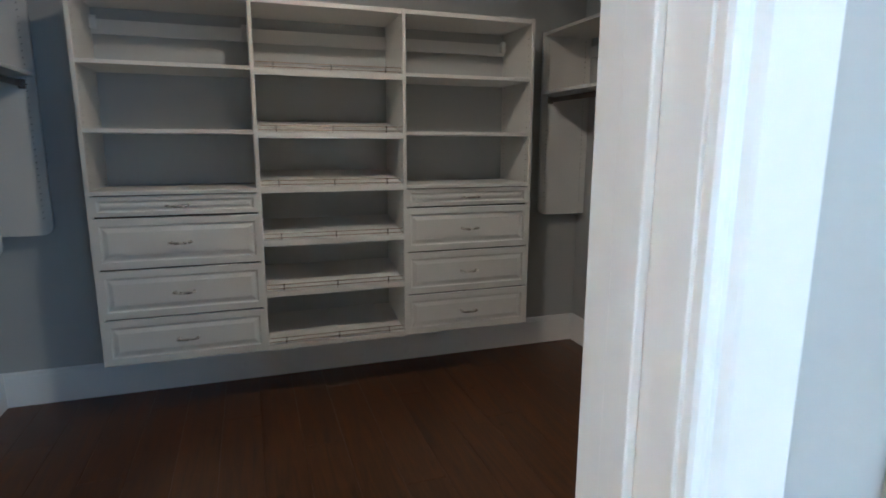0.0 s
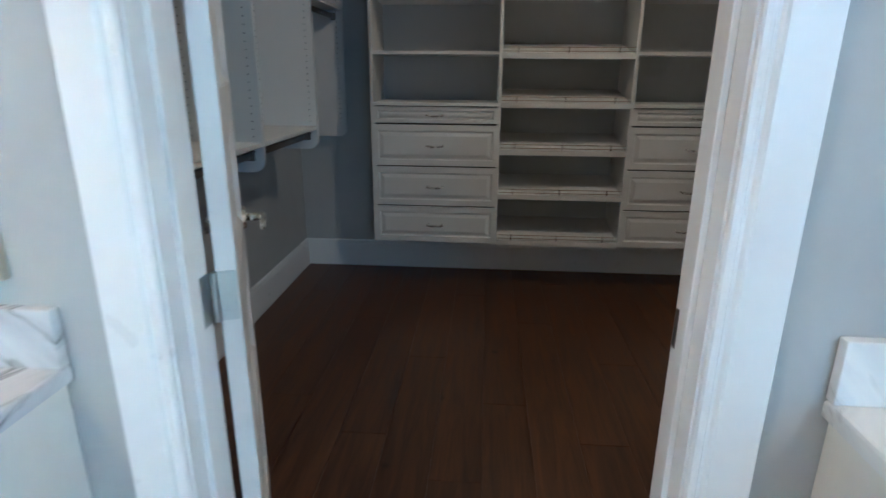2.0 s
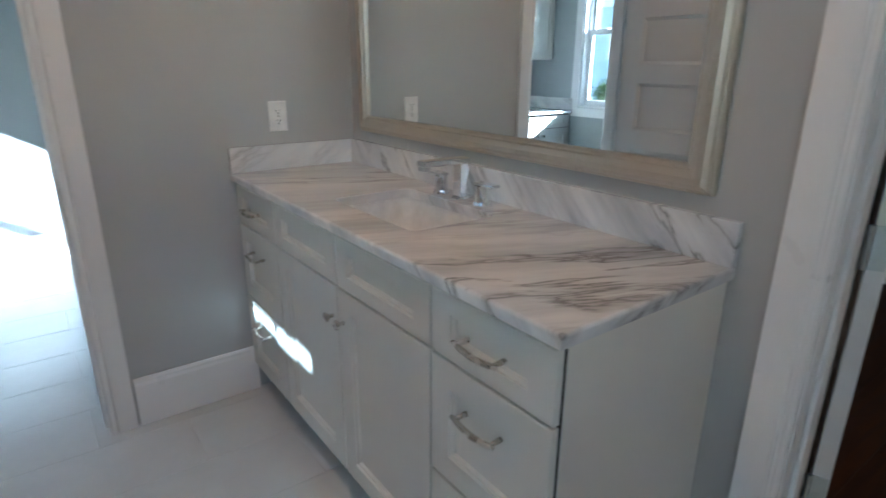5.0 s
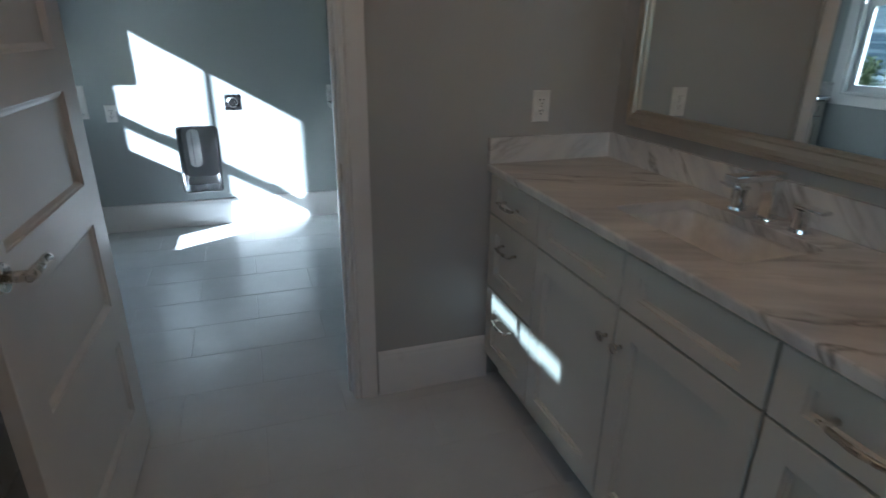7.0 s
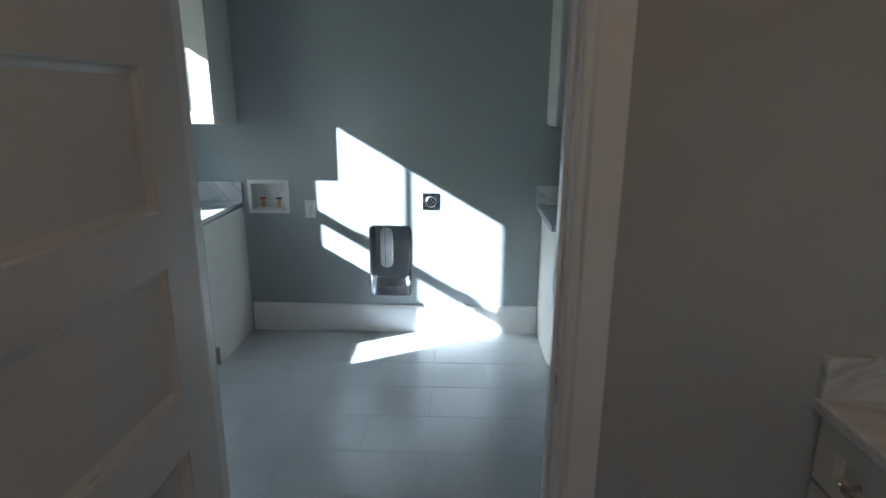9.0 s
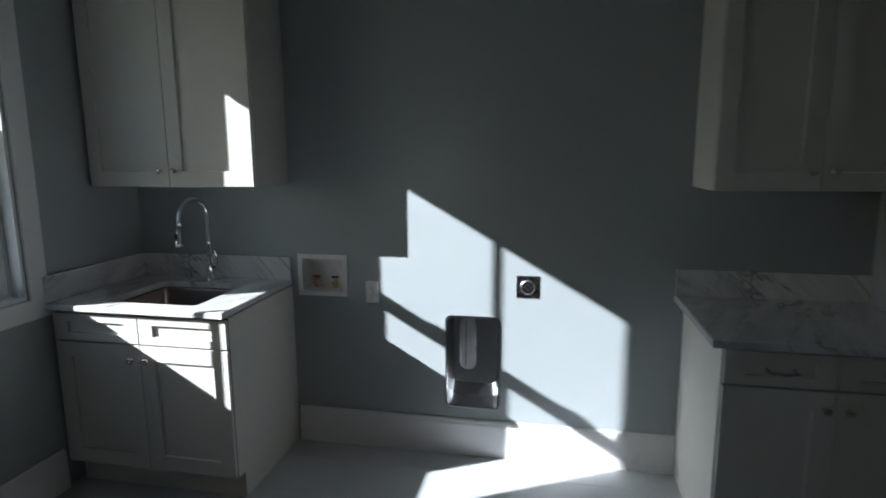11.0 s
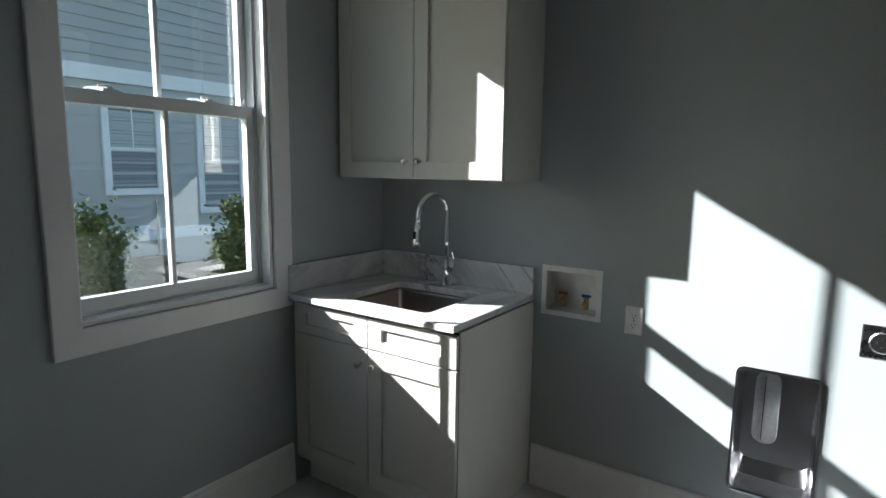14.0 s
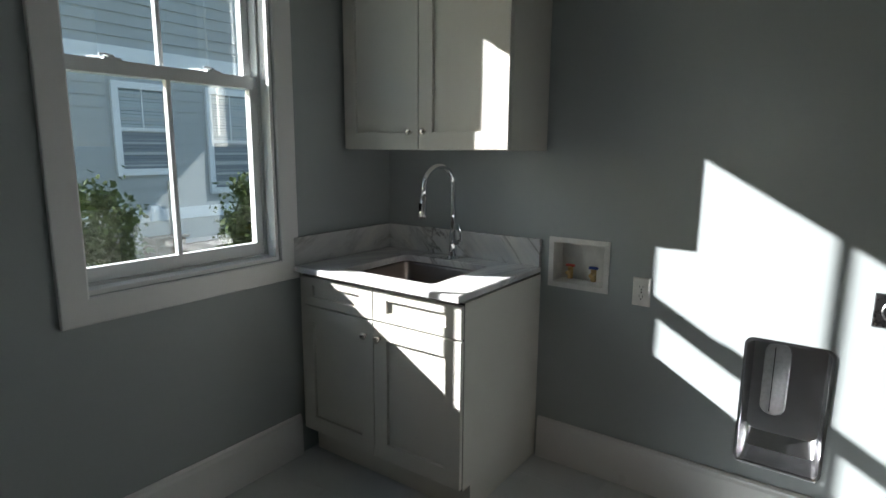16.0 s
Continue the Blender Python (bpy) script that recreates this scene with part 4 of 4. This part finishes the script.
for y, m in ((-0.052, RED), (0.052, BLUE)):
    bm = cyl(bmesh.new(), (-0.045, y, -0.075), (-0.045, y, -0.022), 0.012, 14)
    cyl(bm, (-0.045, y, -0.040), (-0.010, y, -0.046), 0.009, 12)
    v = part("valve", bm, BRASS, t, "brass washer valve")
    bm = boxed(-0.050, y - 0.020, -0.022, -0.034, y + 0.020, -0.011)
    part("handle", bm, m, v, "red lever" if m is RED else "blue lever", bevel=0.003)

# recessed dryer vent box
t = thing("dryer_vent_box", (-4.90, -1.532, 0.262), "recessed galvanised metal dryer vent box in the wall", "vent box")
W2, H2 = 0.130, 0.474
lp = lambda i, x, r, lift=0.0: [(x, py, pz) for py, pz in round_rect(-W2 + i, i + lift, W2 - i, H2 - i, r)]
bm = bmesh.new()
rings(bm, [lp(-0.008, 0.0005, 0.030), lp(-0.008, 0.005, 0.030), lp(0.001, 0.006, 0.026), lp(0.004, 0.0, 0.026), lp(0.010, -0.06, 0.03, 0.03), lp(0.014, -0.105, 0.035, 0.075)], False, True)
part("box", bm, GALV, t, smooth=False)
part("sill", boxed(-0.02, -W2 + 0.004, -0.006, 0.010, W2 - 0.004, 0.004), GALV, t, bevel=0.002)
bm = bmesh.new()
rings(bm, [[(x, py, pz) for py, pz in round_rect(-0.078 + i, 0.165 + i, 0.006 - i, 0.445 - i, 0.038 - i)] for x, i in ((-0.1045, 0), (-0.090, 0.0), (-0.087, 0.004), (-0.088, 0.010), (-0.0876, 0.018))], False, True)
duct = part("duct_opening", bm, FOIL, t, "foil-taped oval duct opening")
part("seam", boxed(-0.0890, -0.046, 0.180, -0.0835, -0.0435, 0.430), DARK, duct, "dark seam in the foil")

# dryer outlet
t = thing("dryer_outlet", (-4.90, -1.260, 0.903), "stainless plate with a round four-slot dryer outlet", "outlet")
e = 0.056
lp = lambda i, x: [(x, -e + i, -e + i), (x, e - i, -e + i), (x, e - i, e - i), (x, -e + i, e - i)]
part("plate", rings(bmesh.new(), [lp(0, 0.0005), lp(0, 0.002), lp(0.003, 0.004)], True, True), PLATE, t)
s = part("socket", cyl(bmesh.new(), (0.0035, 0, 0), (0.009, 0, 0), 0.031, 32, 0.029), DARK, t, "dark round socket")
part("ring", rings(bmesh.new(), [[(x, r * math.cos(a), r * math.sin(a)) for a in (2 * math.pi * k / 32 for k in range(32))] for r, x in ((0.036, 0.004), (0.036, 0.008), (0.033, 0.010), (0.030, 0.0095))]), STEEL, s)
bm = bmesh.new()
for y, z, w, h in ((-0.014, 0, 0.003, 0.012), (0.014, 0, 0.003, 0.012), (0, -0.013, 0.010, 0.003), (0, 0.013, 0.006, 0.004)):
    box(bm, 0.0088, y - w / 2, z - h / 2, 0.0098, y + w / 2, z + h / 2)
part("slots", bm, RODM, s)
for y in (-0.046, 0.046):
    part("screw", cyl(bmesh.new(), (0.0035, y, y), (0.0055, y, y), 0.0035, 10), NICKEL, t)

# ---- closet system ----
CY = 3.016
TH = 0.019


def closet_tower(x0, x1, label):
    w = x1 - x0
    t = thing("closet_drawer_unit", (x0, CY, 0.31), label, "closet unit", group="closet units")
    d = 0.403
    part("top_shelf", boxed(TH, 0.002, 1.812, w - TH, d, 1.836), MELA, t, bevel=0.001)
    for z in (1.190, 1.507):
        part("shelf", boxed(TH, 0.004, z - TH, w - TH, d, z), MELA, t, bevel=0.001)
    part("deck", boxed(TH, -0.012, 0.872, w - TH, d, 0.891), MELA, t, bevel=0.001)
    # dark block behind the drawer fronts, gives their gaps a painted shade
    part("gap_shade_block", boxed(TH + 0.004, 0.019, 0.02, w - TH - 0.004, d, 0.868), GAP, t)
    part("floor", boxed(TH, 0.002, 0.0, w - TH, d, 0.019), MELA, t)
    part("back_rail", boxed(TH, d - 0.022, 1.68, w - TH, d - 0.003, 1.752), MELA, t, "white hanging rail at the wall")
    for s in (TH, w - TH - 0.03):
        part("bracket", boxed(s, d - 0.045, 1.70, s + 0.03, d - 0.0225, 1.766), PLAST, t, bevel=0.003)
    for z0, z1 in ((0.004, 0.238), (0.247, 0.494), (0.503, 0.757), (0.767, 0.866)):
        h = z1 - z0
        b = 0.036 if h > 0.15 else 0.022
        f = part("drawer_front", slab(bmesh.new(), 0.004, z0, w - 0.004, z1, -0.0005, 0.018, [(0.040, z0 + b, w - 0.040, z1 - b)], RAISED), MELA, t)
        bow_pull(f, w / 2, (z0 + z1) / 2, 0.10, NICKEL)
    return t


def side_panel(u, x, tall=1.84):
    t = part("upright", boxed(x - TH / 2, 0.0, 0.0, x + TH / 2, 0.403, tall), MELA, u, bevel=0.001)
    for y in (0.04, 0.36):
        bm = bmesh.new()
        for k in range(52):
            z = 0.10 + k * 0.032
            for s in (-1, 1):
                box(bm, x + s * TH / 2 - 0.0004, y - 0.0025, z - 0.0025, x + s * TH / 2 + 0.0004, y + 0.0025, z + 0.0025)
        tagged(part("holes", bm, GAP, t), kind="stuff")
    return t


XS = (-0.788, -0.004, 0.788, 1.572)
for a, b, text in ((0, 1, "white closet unit with raised-panel drawers and open shelves"), (2, 3, "white closet unit with raised-panel drawers below open shelves")):
    u = closet_tower(XS[a] + TH / 2 + 0.0005 - TH, XS[b] - TH / 2 - 0.0005 + TH, text)
    side_panel(u, TH / 2 - 0.0005)
    side_panel(u, XS[b] - XS[a] + TH / 2 - 0.0005)


def shoe_tower(x0, x1):
    w = x1 - x0
    t = thing("shoe_shelf_unit", (x0, CY, 0.31), "white closet unit with tilted shoe shelves and wire fences", "closet unit", group="closet units")
    part("top_shelf", boxed(0, 0.002, 1.812, w, 0.403, 1.836), MELA, t, bevel=0.001)
    part("back_rail", boxed(0, 0.381, 1.68, w, 0.400, 1.752), MELA, t)
    for z in (0.022, 0.325, 0.606, 0.892, 1.176, 1.492):
        bm = bmesh.new()
        a = [(0.0, 0.0), (0.0, -0.020), (0.385, 0.055), (0.385, 0.074)]
        rings(bm, [[(0.001, y, z + h) for y, h in a], [(w - 0.001, y, z + h) for y, h in a]], True, True)
        s = part("shoe_shelf", bm, MELA, t, bevel=0.001)
        part("shelf_lip", boxed(0.001, -0.003, z - 0.026, w - 0.001, -0.0003, z + 0.006), MELA, s)
        bm = bmesh.new()
        for h in (0.016, 0.038):
            cyl(bm, (0.004, 0.010, z + h), (w - 0.004, 0.010, z + h), 0.0024, 8)
        f = part("shoe_fence", bm, FENCE, s, "bronze wire shoe fence")
        for k in (0.12, 0.5, 0.88):
            part("fence_post", boxed(w * k - 0.0025, 0.006, z + 0.002, w * k + 0.0025, 0.014, z + 0.043), RODM, s, "dark fence post")


shoe_tower(XS[1] + TH / 2 + 0.0005, XS[2] - TH / 2 - 0.0005)


def hang_panel(t, side, y, bottom):
    """An upright that stands out from the side wall, with a rounded lower front corner."""
    dpt, r = 0.358, 0.055
    pts = [(0.001, bottom), (dpt - r, bottom)] + [(dpt - r + r * math.sin(radians(a)), bottom + r - r * math.cos(radians(a))) for a in range(0, 91, 10)] + [(dpt, 2.146), (0.001, 2.146)]
    bm = bmesh.new()
    rings(bm, [[(side * px, y - TH / 2, pz) for px, pz in pts], [(side * px, y + TH / 2, pz) for px, pz in pts]], True, True)
    u = part("upright", bm, MELA, t, bevel=0.001)
    bm = bmesh.new()
    for k in range(34):
        z = bottom + 0.09 + k * 0.032
        for px in (0.045, dpt - 0.04):
            for s in (-1, 1):
                box(bm, side * px - 0.0025, y + s * TH / 2 - 0.0004, z - 0.0025, side * px + 0.0025, y + s * TH / 2 + 0.0004, z + 0.0025)
    tagged(part("holes", bm, GAP, u), kind="stuff")


def hang_bay(t, side, ya, yb, shelf_z):
    for z in (2.144, shelf_z):
        part("shelf", boxed(side * 0.001, ya + 0.0003, z - TH, side * 0.354, yb - 0.0003, z), MELA, t, bevel=0.001)
    part("back_rail", boxed(side * 0.001, ya + 0.0003, 2.0, side * 0.02, yb - 0.0003, 2.07), MELA, t)
    z = shelf_z - 0.055
    bm = bmesh.new()
    rings(bm, [[(side * 0.30 + px, yy, z + pz) for px, pz in round_rect(-0.008, -0.016, 0.008, 0.016, 0.0079)] for yy in (ya + 0.002, yb - 0.002)], True, True)
    rod = part("hanging_rod", bm, RODM, t, "dark oval hanging rod", smooth=True)
    for yy in (ya + 0.0005, yb - 0.0125):
        part("rod_cup", boxed(side * 0.283, yy, z - 0.024, side * 0.317, yy + 0.012, z + 0.022), RODM, rod, bevel=0.003)


for xw, side in ((-1.390, 1), (2.175, -1)):
    t = thing("hanging_closet_unit", (xw, 0, 0), "white wall-hung closet unit with shelves and dark hanging rods", "closet unit", group="closet hanging units")
    ys = (3.345, 2.665, 1.860, 1.055)
    for y in ys:
        hang_panel(t, side, y, 0.955)
    hang_bay(t, side, ys[1] + TH / 2, ys[0] - TH / 2, 1.775)
    hang_bay(t, side, ys[2] + TH / 2, ys[1] - TH / 2, 1.085)
    hang_bay(t, side, ys[3] + TH / 2, ys[2] - TH / 2, 1.085)

# ---- lamps ----


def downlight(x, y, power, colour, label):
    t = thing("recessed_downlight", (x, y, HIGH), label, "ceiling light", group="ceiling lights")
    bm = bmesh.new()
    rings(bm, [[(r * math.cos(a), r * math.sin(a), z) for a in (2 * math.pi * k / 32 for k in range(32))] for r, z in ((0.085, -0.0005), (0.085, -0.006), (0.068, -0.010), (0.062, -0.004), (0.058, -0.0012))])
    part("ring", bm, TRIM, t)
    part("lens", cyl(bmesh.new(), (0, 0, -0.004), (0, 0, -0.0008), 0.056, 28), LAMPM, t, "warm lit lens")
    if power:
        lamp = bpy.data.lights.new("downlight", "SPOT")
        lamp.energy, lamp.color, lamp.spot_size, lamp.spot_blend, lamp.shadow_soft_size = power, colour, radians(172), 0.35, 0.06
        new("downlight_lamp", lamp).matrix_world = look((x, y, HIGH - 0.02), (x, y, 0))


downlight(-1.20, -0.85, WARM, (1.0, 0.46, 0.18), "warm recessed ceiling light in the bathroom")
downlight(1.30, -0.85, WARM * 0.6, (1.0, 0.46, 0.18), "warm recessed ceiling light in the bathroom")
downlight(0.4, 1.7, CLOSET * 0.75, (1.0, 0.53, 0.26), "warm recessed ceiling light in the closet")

# ---- floors, piece by piece ----


def floor_pieces(name, label, x0, y0, x1, y1, wx, wy, gap, thick, mat, bed_mat, piece, shift, along):
    bed = tagged(mesh_ob(name, boxed(x0, y0, -0.06, x1, y1, -thick + (0.0035 if gap < 0.001 else thick - 0.0012)), bed_mat), label, "floor", "", "structure")
    made = {}
    rnd = random.Random(5)
    n_rows = math.ceil(((x1 - x0) if along == "y" else (y1 - y0)) / (wx if along == "y" else wy))
    for r in range(n_rows):
        if along == "y":
            a0, a1 = x0 + r * wx, min(x1, x0 + (r + 1) * wx)
            u, ue, L = y0 - (shift(r) % wy), y1, wy
        while u < ue - 0.02:
            b0, b1 = max(u, y0), min(u + L, ue)
            u += L
            if b1 - b0 < 0.03 or a1 - a0 < 0.02:
                continue
            key = (round(a1 - a0, 3), round(b1 - b0, 3))
            if key not in made:
                hx, hy, c = key[0] / 2 - gap / 2, key[1] / 2 - gap / 2, 0.0015
                q = lambda i, z: [(-hx + i, -hy + i, z), (hx - i, -hy + i, z), (hx - i, hy - i, z), (-hx + i, hy - i, z)]
                bm = rings(bmesh.new(), [q(0, -thick), q(0, -c), q(c, 0)], False, True)
                bmesh.ops.recalc_face_normals(bm, faces=bm.faces)
                me = bpy.data.meshes.new(piece)
                bm.to_mesh(me)
                bm.free()
                me.materials.append(mat)
                made[key] = me
            ob = new(piece, made[key])
            ob.parent = bed
            ob.location = ((a0 + a1) / 2, (b0 + b1) / 2, rnd.uniform(-0.0004, 0.0))
    return bed


floor_pieces("floor_bath", "pale porcelain plank tile floor in the bathroom", -2.32, -2.04, 2.30, 0.215, 0.300, 0.61, 0.0014, 0.010, TILE, GROUT, "tile", lambda r: 0.095 if r % 2 else 0.40, "y")
floor_pieces("floor_laundry", "pale porcelain plank tile floor in the laundry", -5.02, -3.37, -2.32, 0.215, 0.300, 0.61, 0.0014, 0.010, TILE, GROUT, "tile", lambda r: 0.29 if r % 2 else 0.595, "y")
floor_pieces("floor_closet", "dark stained oak plank floor in the closet", -1.390, 0.275, 2.175, 3.42, 0.190, 1.75, 0.0004, 0.010, PLANK, UNDER, "plank", lambda r: (0.0, 0.9, 0.4, 1.3, 0.65)[r % 5], "y")

# siding boards on the neighbour's wall
me = bpy.data.meshes.new("siding_board")
bm = lap(bmesh.new(), HX0, HX1 - 0.1)
bmesh.ops.recalc_face_normals(bm, faces=bm.faces)
bm.to_mesh(me)
bm.free()
me.materials.append(SIDING)
for k in range(31):
    z = 0.78 + k * 0.203
    if 3.30 < z < 3.6:
        continue
    ob = new("siding_board", me)
    ob.parent = house
    ob.location = (0, 0, z)
